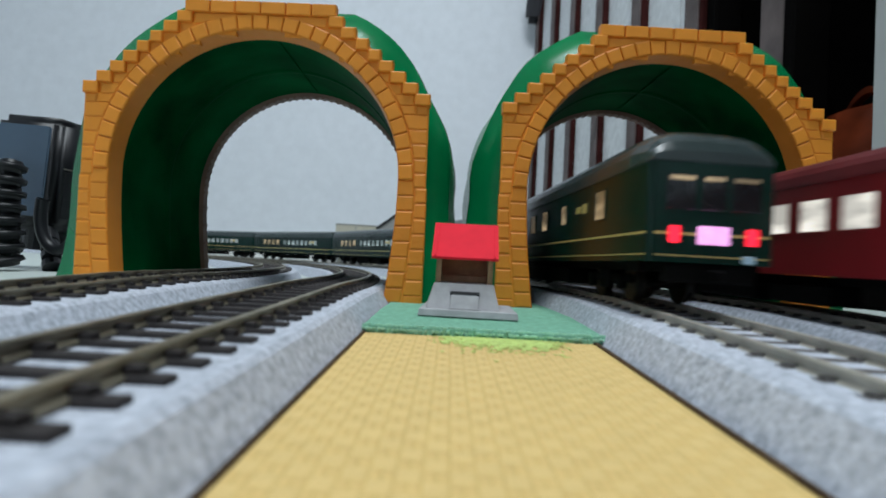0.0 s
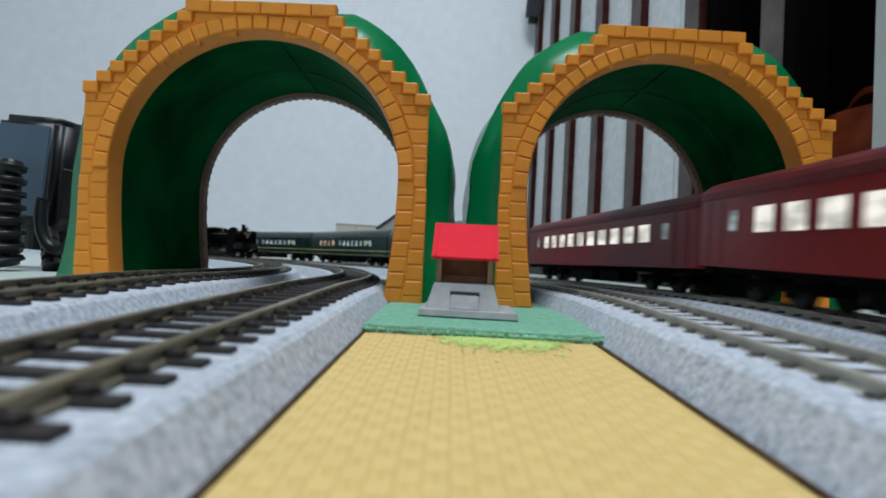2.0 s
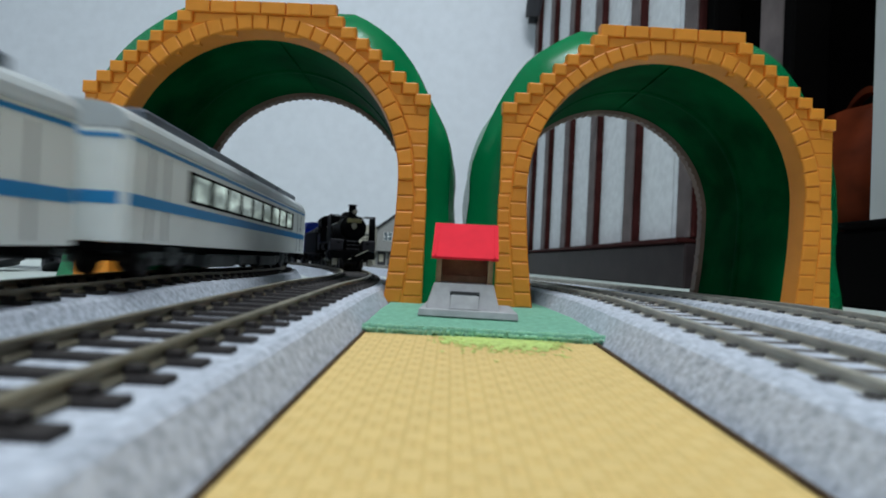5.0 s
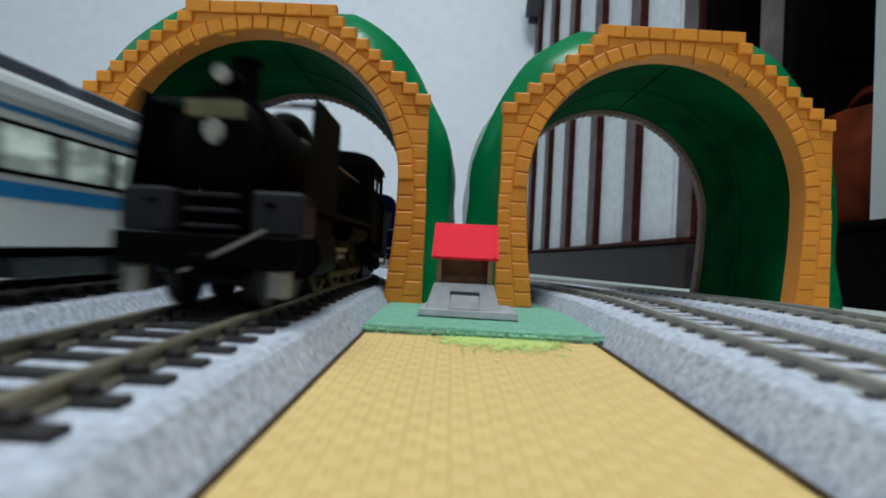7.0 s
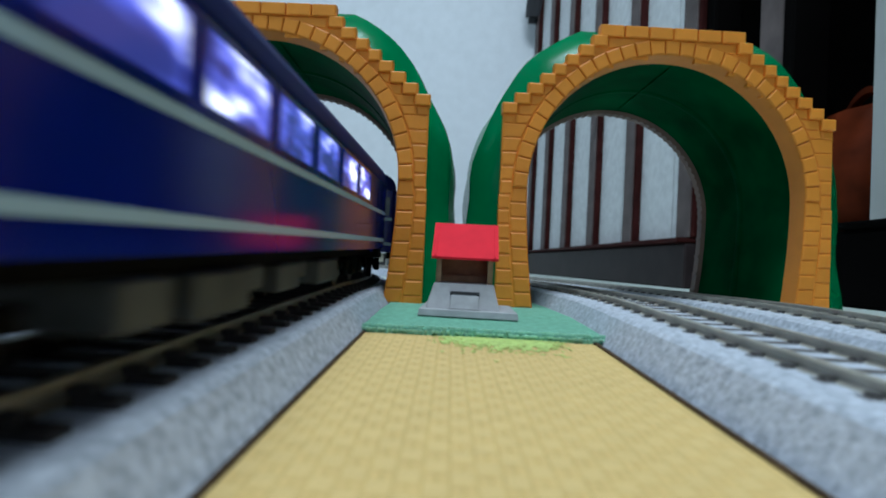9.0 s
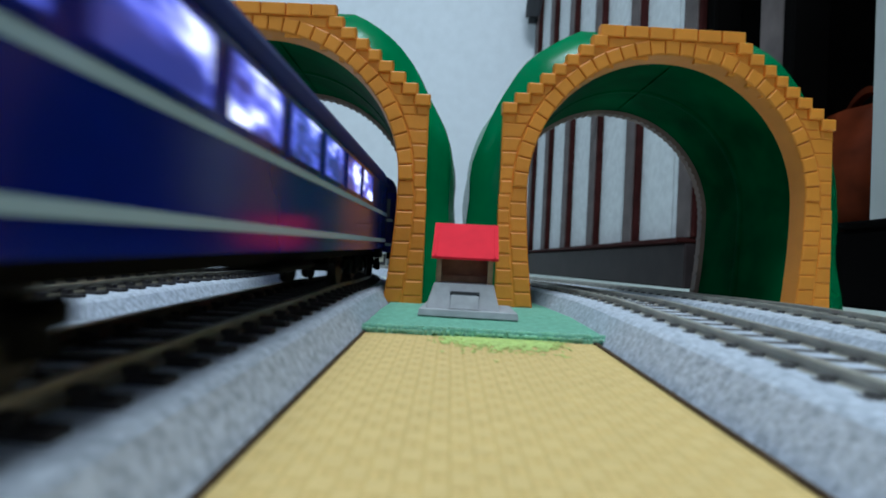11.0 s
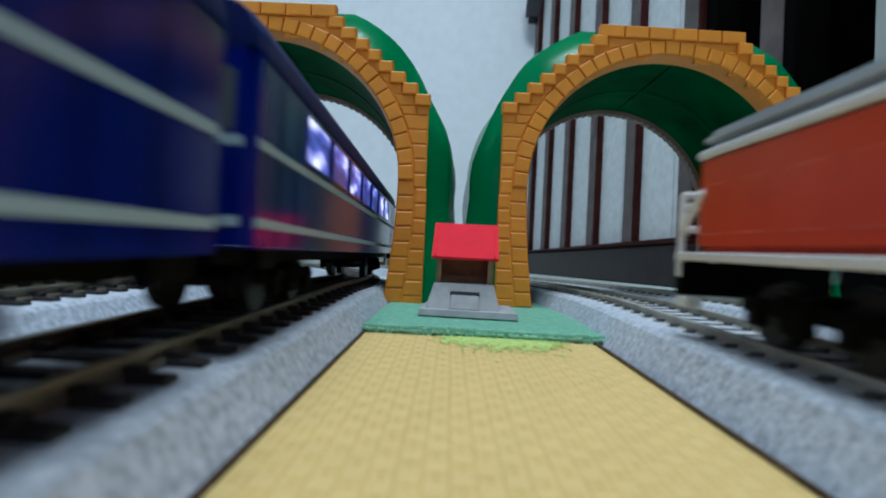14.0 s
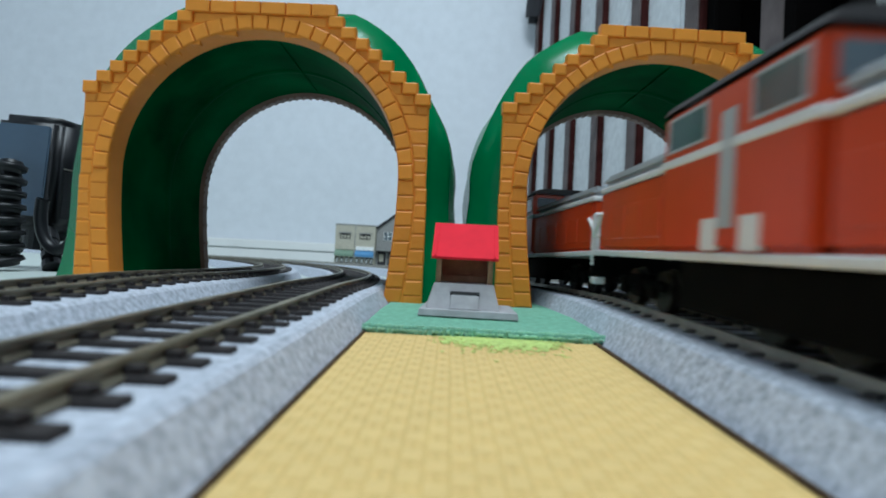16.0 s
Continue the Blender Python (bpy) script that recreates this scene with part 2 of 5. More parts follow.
def partition():
    ang = math.atan(-SLOPE)
    t = empty("slatted_partition", Matrix.Translation((0.306, WALL_Y, 0)) @ Matrix.Rotation(ang, 4, "Z"))
    # local: y runs back from the far end towards the camera (negative), x to the room's outside
    L = 1.20
    part("base_rail", box_bm(-0.03, 0.03, -L, -0.002, 0.0, 0.074, 0.003), M_BASE, t, "grey-brown base board")
    part("base_ledge", box_bm(-0.045, 0.03, -L, -0.002, 0.0745, 0.082, 0.0015), M_WOOD, t)
    part("head_rail", box_bm(-0.03, 0.03, -L, -0.002, 1.95, 2.05, 0.003), M_WOOD, t)
    y = -0.045
    while y > -L:
        part("slat", box_bm(-0.021, 0.012, y - 0.048, y - 0.0025, 0.083, 1.949, 0.003), M_WOOD, t)
        # added strip: the glossy front's grey sheen as a colour
        part("slat_sheen", box_bm(-0.0250, -0.0215, y - 0.046, y - 0.005, 0.083, 1.949, 0.001), M_WOOD2, t, "grey-brown strip painting the sheen on a slat's front")
        y -= 0.222
    y = -0.003
    while y > -L + 0.03:
        y1 = max(y - 0.217, -L)
        part("panel", box_bm(-0.006, 0.0015, y1, y, 0.083, 1.949), M_GLASSW, t, "frosted white panel")
        y -= 0.222
    tagged(t, "dark red-brown slatted partition with frosted white panels", "partition")
    c = empty("roller_blind", pose(0.272, WALL_Y - 0.09, 0.95))
    part("roll", cyl_bm(0.03, 0.12, pose(0, 0, 0.08, 20, 0, 0), 20), M_SHADOW, c)
    part("end_cap", cyl_bm(0.02, 0.02, pose(0, 0.02, 0.01, 20, 0, 0), 20), M_BLACK, c)
    tagged(c, "dark grey rolled blind end hanging by the partition", "blind")


def cabinet():
    ang = math.atan(-SLOPE)
    base = Matrix.Translation((0.306 + 1.205 * 0.0857, WALL_Y - 1.205, 0)) @ Matrix.Rotation(ang, 4, "Z")
    t = empty("dark_cabinet", base)
    D = 0.55
    part("back", box_bm(D, D + 0.02, -1.3, 0.0, 0.0, 2.0), M_BLACKM, t)
    part("side", box_bm(0.03, D, -0.02, 0.0, 0.0, 2.0), M_BLACKM, t)
    part("side", box_bm(0.03, D, -1.3, -1.28, 0.0, 2.0), M_BLACKM, t)
    part("top", box_bm(0.0, D, -1.3, 0.0, 2.001, 2.03), M_BLACKM, t)
    part("drawer_front", box_bm(0.0, D, -1.279, -0.021, 0.0, 0.079, 0.003), M_BLACKM, t, "black lacquered plinth")
    part("stile", box_bm(-0.015, 0.03, -0.028, -0.001, 0.0795, 2.0, 0.003), M_BLACKM, t)
    part("post", box_bm(-0.018, 0.03, -0.185, -0.135, 0.0795, 2.0, 0.004), M_WOOD2, t, "grey-brown upright post")
    part("post_edge", box_bm(-0.022, 0.028, -0.205, -0.186, 0.0795, 2.0, 0.003), M_BLACKM, t)
    tagged(t, "tall black lacquered cabinet with open dark bays", "cabinet")
    # leather bag in the bay
    b = bmesh.new()
    bmesh.ops.create_cube(b, size=1)
    bmesh.ops.subdivide_edges(b, edges=list(b.edges), cuts=5, use_grid_fill=True)
    for v in b.verts:
        n = v.co.normalized() * 0.62
        v.co = v.co.lerp(n, 0.5)
        v.co.x *= 1 - 0.5 * max(0, v.co.z)
        v.co += Vector((noise.noise(v.co * 5), noise.noise(v.co * 5 + Vector((3, 1, 2))), 0)) * 0.04
    b.transform(Matrix.Diagonal((0.15, 0.15, 0.16, 1)))
    bag = empty("leather_bag", base @ pose(0.10, -0.185, 0.159))
    part("bag_body", b, M_LEATHER, bag, smooth=True)
    st = [(Vector((0, -0.045 + 0.09 * i / 12, 0.07 + 0.04 * math.sin(math.pi * i / 12))), 0) for i in range(13)]
    part("bag_handle", sweep_bm(st, [(-0.006, -0.004), (0.006, -0.004), (0.006, 0.004), (-0.006, 0.004)]), M_LEATHER, bag)
    tagged(bag, "orange-brown leather bag in the dark cabinet bay", "bag")
    q = empty("pale_post", pose(0.4575, 0.50, 0.079))
    part("shaft", box_bm(-0.05, 0.05, -0.02, 0.02, 0.002, 1.9, 0.004), M_GREY, q)
    part("foot", box_bm(-0.055, 0.055, -0.025, 0.025, 0.0, 0.004, 0.001), M_GREY, q)
    tagged(q, "pale grey upright post standing on the cabinet plinth", "post")
    k = empty("black_case", pose(0.43, 0.44, 0.0))
    part("case_body", box_bm(-0.072, 0.09, -0.05, 0.05, 0.0, 0.070, 0.004), M_BLACKM, k)
    part("case_lid", box_bm(-0.074, 0.092, -0.052, 0.052, 0.0705, 0.077, 0.002), M_BLACKM, k)
    part("emblem", box_bm(-0.045, -0.038, -0.0535, -0.0505, 0.018, 0.024, 0.001), M_WOOD2, k, "small pale emblem")
    tagged(k, "black lacquered case on the floor beside the track", "case")


# ---- tracks ----
BED = [(-0.0250, -0.0005), (-0.0195, 0.0082), (-0.0182, 0.0090), (0.0182, 0.0090), (0.0195, 0.0082), (0.0250, -0.0005)]
RAILP = [(-0.0012, 0.0), (-0.0012, 0.0004), (-0.00045, 0.0008), (-0.00045, 0.0016), (-0.0008, 0.0019), (-0.0008, 0.0026),
         (0.0008, 0.0026), (0.0008, 0.0019), (0.00045, 0.0016), (0.00045, 0.0008), (0.0012, 0.0004), (0.0012, 0.0)]
TIE_STEP = 0.0089


def stations(track, s0, s1, step):
    n = max(2, int((s1 - s0) / step) + 1)
    out = []
    for i in range(n):
        p, a = on_track(track, s0 + (s1 - s0) * i / (n - 1))
        out.append((p - Vector((0, 0, RAIL_Z)), a))
    return out


def build_track(track):
    pale = track in ("R1", "R2")
    tie_mat, rail_mat, half = (M_TIE2, M_RAIL2, 0.0122) if pale else (M_TIE, M_RAIL, 0.0150)
    t = empty("railway_track")
    tagged(t, "grey ballasted model railway track with dark sleepers", "railway track", "railway tracks")
    st = stations(track, -2.2, 4.6, 0.02)
    # the pale track is filled with ballast almost to the sleeper tops
    bed = sweep_bm(st, [(u, w + (0.0007 if pale and w > 0.005 else 0.0)) for u, w in BED])
    part("roadbed", bed, M_BALLAST, t)
    for sgn in (-1, 1):
        prof = [(u + sgn * (GAUGE / 2 + 0.0008), w + RAIL_Z - 0.0026) for u, w in RAILP]
        part("rail", sweep_bm(st, prof), rail_mat, t, "tarnished nickel rail")
    first, far, s = None, bmesh.new(), -0.0179
    while s < 3.2:
        p, a = on_track(track, s)
        m = Matrix.Translation(p - Vector((0, 0, RAIL_Z))) @ Matrix.Rotation(a, 4, "Z")
        if s < 1.15:
            if first is None:
                first = ob = part("sleeper", box_bm(-half, half, -0.0015, 0.0015, 0.0085, 0.0099, 0.0002), tie_mat, t)
            else:
                ob = new("sleeper", first.data)
                ob.parent = t
            ob.matrix_local = m
        else:
            join_bm(far, box_bm(-half, half, -0.0015, 0.0015, 0.0085, 0.0099), m)
        s += TIE_STEP
    tagged(part("far_sleepers", far, tie_mat, t), kind="stuff")
    # spike plates that hold the rails
    sp = bmesh.new()
    s = -0.0179
    while s < 0.35:
        p, a = on_track(track, s)
        m = Matrix.Translation(p - Vector((0, 0, RAIL_Z))) @ Matrix.Rotation(a, 4, "Z")
        for sgn in (-1, 1):
            x = sgn * (GAUGE / 2 + 0.0008)
            grip = 0.0021 if pale else 0.0027
            join_bm(sp, box_bm(x - grip, x + grip, -0.0010, 0.0010, 0.0099, 0.0104 if pale else 0.0109), m)
        s += TIE_STEP
    tagged(part("rail_fastening", sp, tie_mat, t), kind="stuff")
    return t


# ---- paving strip, mat, shelter ----
def deck(y, h):
    return ground_z(y) + h


STRIP_X0, STRIP_X1, MAT_Y0 = -0.0230, 0.0424, 0.1495


def paving():
    bm = bmesh.new()
    ys = [0.0, 0.05, 0.10, MAT_Y0 + 0.004]
    lo = [[bm.verts.new((x, y, deck(y, 0.0002))) for x in (STRIP_X0, STRIP_X1)] for y in ys]
    hi = [[bm.verts.new((x, y, deck(y, 0.0015))) for x in (STRIP_X0, STRIP_X1)] for y in ys]
    for i in range(3):
        bm.faces.new((hi[i][0], hi[i][1], hi[i + 1][1], hi[i + 1][0]))
        for k in (0, 1):
            f = bm.faces.new((lo[i][k], lo[i + 1][k], hi[i + 1][k], hi[i][k]))
            f.material_index = 1
    bmesh.ops.recalc_face_normals(bm, faces=bm.faces)
    strip = part("paving_strip", bm, [M_JOINT, M_EDGE], None)
    tagged(strip, "yellow embossed block paving card between the tracks", "paving")
    # dark strips stand in for the shadow gap between card and ballast
    for x0, x1 in ((STRIP_X0 - 0.0004, STRIP_X0 + 0.0004), (STRIP_X1 - 0.0005, STRIP_X1 + 0.0006)):
        b = bmesh.new()
        q = [[b.verts.new((x, y, deck(y, z))) for x, z in ((x0, 0.0004), (x0, 0.0020), (x1, 0.0020), (x1, 0.0004))] for y in (0.02, 0.06, 0.10, MAT_Y0)]
        for r0, r1 in zip(q, q[1:]):
            for i in range(4):
                b.faces.new((r0[i], r0[(i + 1) % 4], r1[(i + 1) % 4], r1[i]))
        b.faces.new(q[0]), b.faces.new(q[-1][::-1])
        bmesh.ops.recalc_face_normals(b, faces=b.faces)
        part("edge_shade", b, M_EDGE, strip, "dark brown strip painting the shade along the card's edge")
    U = 0.0030

    def block_mesh(w, d, mm):
        b = bmesh.new()
        g, e, z = 0.00006, 0.00034, 0.00013
        lo4 = [b.verts.new((sx * (w / 2 - g), sy * (d / 2 - g), -0.0001)) for sx, sy in ((-1, -1), (1, -1), (1, 1), (-1, 1))]
        hi4 = [b.verts.new((sx * (w / 2 - e), sy * (d / 2 - e), z)) for sx, sy in ((-1, -1), (1, -1), (1, 1), (-1, 1))]
        b.faces.new(hi4)
        for i in range(4):
            j = (i + 1) % 4
            b.faces.new((lo4[i], lo4[j], hi4[j], hi4[i]))
        me = bpy.data.meshes.new("paver")
        b.to_mesh(me)
        b.free()
        me.materials.append(mm)
        return me

    wide, tall = block_mesh(U, U / 2, M_STRIPL), block_mesh(U / 2, U, M_STRIP)
    rest = bmesh.new()
    tilt = math.atan(RISE)
    n = 0
    rows, cols = int((MAT_Y0 - 0.024) / U), int((STRIP_X1 - STRIP_X0) / U)
    for r in range(rows):
        for c in range(cols):
            x, y = STRIP_X0 + 0.0003 + (c + 0.5) * U, 0.024 + (r + 0.5) * U
            pair = ((wide, 0, -U / 4), (wide, 0, U / 4)) if (r + c) % 2 else ((tall, -U / 4, 0), (tall, U / 4, 0))
            for me, dx, dy in pair:
                m = Matrix.Translation((x + dx, y + dy, deck(y + dy, 0.0015))) @ Matrix.Rotation(tilt, 4, "X")
                if 0.044 < y < 0.066 and n < 298:
                    ob = new("paver", me)
                    ob.parent = strip
                    ob.matrix_local = m
                    n += 1
                else:
                    b = bmesh.new()
                    b.from_mesh(me)
                    for f in b.faces:
                        f.material_index = 1 if me is wide else 0
                    join_bm(rest, b, m)
    tagged(part("far_pavers", rest, [M_STRIP, M_STRIPL], strip), kind="stuff")


def grass_mat():
    t = empty("green_mat", pose(0, MAT_Y0, 0))
    bm = bmesh.new()
    nx, ny = 60, 24
    x0, x1, dy = -0.0235, 0.0455, 0.15
    grid = []
    for j in range(ny + 1):
        row = []
        for i in range(nx + 1):
            x, y = x0 + (x1 - x0) * i / nx, dy * (j / ny) ** 1.5
            w = noise.noise(Vector((x * 400, y * 400, 0))) * 0.0002
            if j == 0:
                y += noise.noise(Vector((x * 700, 3, 0))) * 0.0008
            row.append(bm.verts.new((x, y, deck(MAT_Y0 + y, 0.0034) + w)))
        grid.append(row)
    low = [bm.verts.new((v.co.x, v.co.y - 0.0003, deck(MAT_Y0, 0.0012))) for v in grid[0]]
    for a, b in zip(grid, grid[1:]):
        for i in range(nx):
            bm.faces.new((a[i], a[i + 1], b[i + 1], b[i]))
    for i in range(nx):
        bm.faces.new((low[i], low[i + 1], grid[0][i + 1], grid[0][i]))
    part("felt", bm, M_MATG, t)
    # frayed pale fibres along the cut edge
    fr = bmesh.new()
    rng = random.Random(4)
    for i in range(420):
        x = x0 + (x1 - x0) * rng.random()
        y = rng.uniform(-0.0012, 0.0022)
        s = rng.uniform(0.0003, 0.0007)
        join_bm(fr, box_bm(-s, s, -s * 0.5, s * 0.5, 0, s), Matrix.Translation((x, y, deck(MAT_Y0 + y, 0.0032 if y > 0.0004 else 0.0024))) @ Matrix.Rotation(rng.random() * 3, 4, "Z"))
    tagged(part("fibres", fr, mat("pale_green_fibre", (0.34, 0.62, 0.46), 0.9, vary=0.2), t), kind="stuff")
    tagged(t, "green felt mat with a frayed front edge", "mat")
    g = bmesh.new()
    rng = random.Random(8)
    for i in range(1500):
        x = rng.uniform(0.001, 0.029) + rng.gauss(0, 0.0022)
        y = MAT_Y0 - 0.0006 - abs(rng.gauss(0, 0.0095)) * (0.8 + 0.4 * noise.noise(Vector((x * 200, 0, 7))))
        s = rng.uniform(0.0002, 0.0006)
        join_bm(g, box_bm(-s, s, -s, s, 0, 0.00012), Matrix.Translation((x, y, deck(y, 0.0017))) @ Matrix.Rotation(rng.random() * 3, 4, "Z"))
    tagged(part("grass_flecks", g, M_LIME, None), "lime green grass flecks spilled on the yellow paving", "grass", kind="stuff")


def shelter():
    z0 = deck(0.18, 0.0036)
    t = empty("toy_shelter", pose(0.0052, 0.1735, z0, 0, 0, -2))

    def frustum(x0, x1, y0, y1, z0, z1, inx, iny0, iny1):
        b = box_bm(x0, x1, y0, y1, z0, z1)
        for v in b.verts:
            if v.co.z > (z0 + z1) / 2:
                v.co.x += inx if v.co.x < (x0 + x1) / 2 else -inx
                v.co.y += iny0 if v.co.y < (y0 + y1) / 2 else -iny1
        bmesh.ops.bevel(b, geom=list(b.edges), offset=0.0002, segments=1, affect="EDGES")
        return b
    part("base_slab", frustum(-0.0148, 0.0185, -0.0008, 0.032, 0.0, 0.0023, 0.0004, 0.0005, 0.0), M_CONC, t)
    part("plinth", frustum(-0.0125, 0.0125, 0.0035, 0.031, 0.0022, 0.0108, 0.0022, 0.0045, 0.0), M_CONC, t, "grey concrete plinth")
    pl = frustum(-0.0045, 0.0055, 0.0022, 0.012, 0.0024, 0.0078, 0.0004, 0.0028, 0.0)
    part("step_block", pl, M_CONC, t)
    part("nameplate", box_bm(-0.0045, 0.0055, 0.0046, 0.0066, 0.0068, 0.0082, 0.0002), M_SHADOW, t, "dark plate with worn lettering")
    part("back_wall", box_bm(-0.0095, 0.0095, 0.026, 0.0275, 0.0108, 0.0215), M_BROWN, t)
    for sx in (-1, 1):
        part("side_wall", box_bm(sx * 0.0095 - 0.0006, sx * 0.0095 + 0.0006, 0.013, 0.0275, 0.0108, 0.0215), M_BROWN, t)
        part("corner_post", box_bm(sx * 0.0088 - 0.0007, sx * 0.0088 + 0.0007, 0.0105, 0.012, 0.0108, 0.0215), M_BROWN, t)
    part("bench", box_bm(-0.0085, 0.0085, 0.021, 0.0258, 0.0108, 0.0135, 0.0003), M_BROWN, t)
    r = bmesh.new()
    prof = [(0.0065, 0.0190), (0.018, 0.0310), (0.0300, 0.0190), (0.0300, 0.0200), (0.018, 0.0322), (0.0062, 0.0198)]
    a = [r.verts.new((-0.0115, y, z)) for y, z in prof]
    b = [r.verts.new((0.0115, y, z)) for y, z in prof]
    for i in range(6):
        j = (i + 1) % 6
        r.faces.new((a[i], a[j], b[j], b[i]))
    for q in (a, b):
        r.faces.new((q[0], q[1], q[4], q[5]))
        r.faces.new((q[1], q[2], q[3], q[4]))
    bmesh.ops.recalc_face_normals(r, faces=r.faces)
    part("roof", r, M_REDROOF, t, "bright red gabled roof")
    for sx in (-1, 1):
        part("roof_rib", rib_bm(sx * 0.0102), M_REDROOF, t)
    tagged(t, "small red-roofed toy shelter on a grey concrete base", "toy shelter")


def rib_bm(x):
    b = box_bm(x - 0.0003, x + 0.0003, 0, 0.0165, -0.0001, 0.0005)
    b.transform(Matrix.Translation((0, 0.0064, 0.0200)) @ Matrix.Rotation(math.atan2(0.0124, 0.0118), 4, "X"))
    return b


# ---- toy tunnels ----
TUN_L = 0.088
W_MID, W_BASE, Z_SP, CROWN = 0.0615, 0.0574, 0.052, 0.1136
RING = 0.0066
OUT_W, SHOULDER, STEP_X, STEP_Z, STEPS = 0.0740, 0.0882, 0.00548, 0.00453, 8


def half_in(z, w=0.0):
    """Half width of the opening at height z, widened by w."""
    if z <= Z_SP:
        return W_BASE + (W_MID - W_BASE) * math.sin(max(0, z) / Z_SP * math.pi / 2) + w
    k = (z - Z_SP) / (CROWN + w - Z_SP)
    return (W_MID + w) * math.sqrt(max(0.0, 1 - k * k))


def arch(w=0.0, n=40, flare=0.0, zs=1.0):
    pts = []
    for i in range(10):
        z = Z_SP * i / 10
        pts.append((-half_in(z, w) - flare * (1 - i / 10) ** 2, z))
    for i in range(n + 1):
        a = math.pi - math.pi * i / n
        pts.append(((W_MID + w) * math.cos(a), Z_SP + (CROWN + w - Z_SP) * math.sin(a) * zs))
    for i in range(9, -1, -1):
        z = Z_SP * i / 10
        pts.append((half_in(z, w) + flare * (1 - i / 10) ** 2, z))
    return pts


def shell_bm(rings):
    bm = bmesh.new()
    vs = [[bm.verts.new(p) for p in r] for r in rings]
    for a, b in zip(vs, vs[1:]):
        for i in range(len(a) - 1):
            bm.faces.new((a[i], a[i + 1], b[i + 1], b[i]))
    bmesh.ops.recalc_face_normals(bm, faces=bm.faces)
    return bm


def brick_bm(q, y0=0.0, y1=0.0013, gap=0.00006, bev=0.0008):
    """A brick from four corners (x, z), with softened front edges."""
    b = bmesh.new()
    c = sum((Vector(p) for p in q), Vector((0, 0))) / 4

    def inset(p, d):
        v = c - Vector(p)
        return Vector(p) + v.normalized() * min(d * 1.3, v.length * 0.4)
    rings = []
    for d, y in ((gap, y1), (gap + 0.00008, y0 + bev), (gap + bev * 0.35, y0 + bev * 0.35), (gap + bev, y0)):
        rings.append([b.verts.new((inset(p, d).x, y, inset(p, d).y)) for p in q])
    for a, e in zip(rings, rings[1:]):
        for i in range(4):
            j = (i + 1) % 4
            b.faces.new((a[i], a[j], e[j], e[i]))
    b.faces.new(rings[-1])
    bmesh.ops.recalc_face_normals(b, faces=b.faces)
    return b


def portal_quads(seed):
    rng = random.Random(seed)
    quads, proud = [], []
    n = 31
    for i in range(n):
        a0, a1 = math.pi * i / n, math.pi * (i + 1) / n
        q = []
        for w, a in ((0, a0), (RING, a0), (RING, a1), (0, a1)):
            q.append(((W_MID + w) * math.cos(a), Z_SP + (CROWN + w - Z_SP) * math.sin(a)))
        quads.append(q)
    for side in (-1, 1):
        m = 8
        for i in range(m):
            z0, z1 = Z_SP * i / m, Z_SP * (i + 1) / m
            quads.append([(side * half_in(z0), z0), (side * (half_in(z0) + RING + 0.001), z0), (side * (half_in(z1) + RING + 0.001 * (i < m - 1)), z1), (side * half_in(z1), z1)])
            z0, z1 = max(0, z0 - 0.0032), z1 - 0.0032
            quads.append([(side * (half_in(z0) + RING + 0.001), z0), (side * OUT_W, z0), (side * OUT_W, z1), (side * (half_in(z1) + RING + 0.001), z1)])
        # courses from the springing to the shoulder
        z, k = Z_SP - 0.0032, 0
        while z < SHOULDER - 0.0055:
            z1 = min(z + 0.0062, SHOULDER - 0.0046)
            if SHOULDER - 0.0046 - z1 < 0.002:
                z1 = SHOULDER - 0.0046
            xi0, xi1 = half_in(max(z, Z_SP), RING), half_in(z1, RING)
            wide = OUT_W - 0.0006 - (xi0 + xi1) / 2
            cuts = [0, 1] if wide < 0.011 else ([0, 0.45 + 0.1 * (k % 2), 1] if wide < 0.02 else [0, 0.36 - 0.1 * (k % 2), 0.68 - 0.08 * (k % 2), 1])
            for f0, f1 in zip(cuts, cuts[1:]):
                quads.append([(side * (xi0 + (OUT_W - 0.0006 - xi0) * f0), z), (side * (xi0 + (OUT_W - 0.0006 - xi0) * f1), z),
                              (side * (xi1 + (OUT_W - 0.0006 - xi1) * f1), z1), (side * (xi1 + (OUT_W - 0.0006 - xi1) * f0), z1)])
            z, k = z1, k + 1
        # stepped courses
        for k in range(STEPS):
            z0 = SHOULDER - STEP_Z + STEP_Z * k
            z1 = z0 + STEP_Z
            xo = OUT_W - STEP_X * k
            xi0, xi1 = half_in(z0, RING), half_in(z1, RING)
            x = max(xo - 0.0068, min(xi0, xo - 0.003))
            proud.append([(side * x, z0), (side * xo, z0), (side * xo, z1 + 0.0006), (side * x, z1 + 0.0006)])
            while x - xi0 > 0.0012:
                x2 = x - rng.uniform(0.0085, 0.0105)
                if x2 - xi0 < 0.003:
                    quads.append([(side * xi0, z0), (side * x, z0), (side * x, z1), (side * min(xi1, x - 0.0003), z1)])
                    break
                quads.append([(side * x2, z0), (side * x, z0), (side * x, z1), (side * x2, z1)])
                x = x2
    # two crowning courses
    ztop = SHOULDER + STEP_Z * (STEPS - 1)
    hw = OUT_W - STEP_X * STEPS + 0.0022
    m = 6
    for i in range(m):
        x0, x1 = -hw + 2 * hw * i / m, -hw + 2 * hw * (i + 1) / m
        proud.append([(x0, ztop), (x1, ztop), (x1, ztop + 0.0054), (x0, ztop + 0.0054)])
    return quads, proud


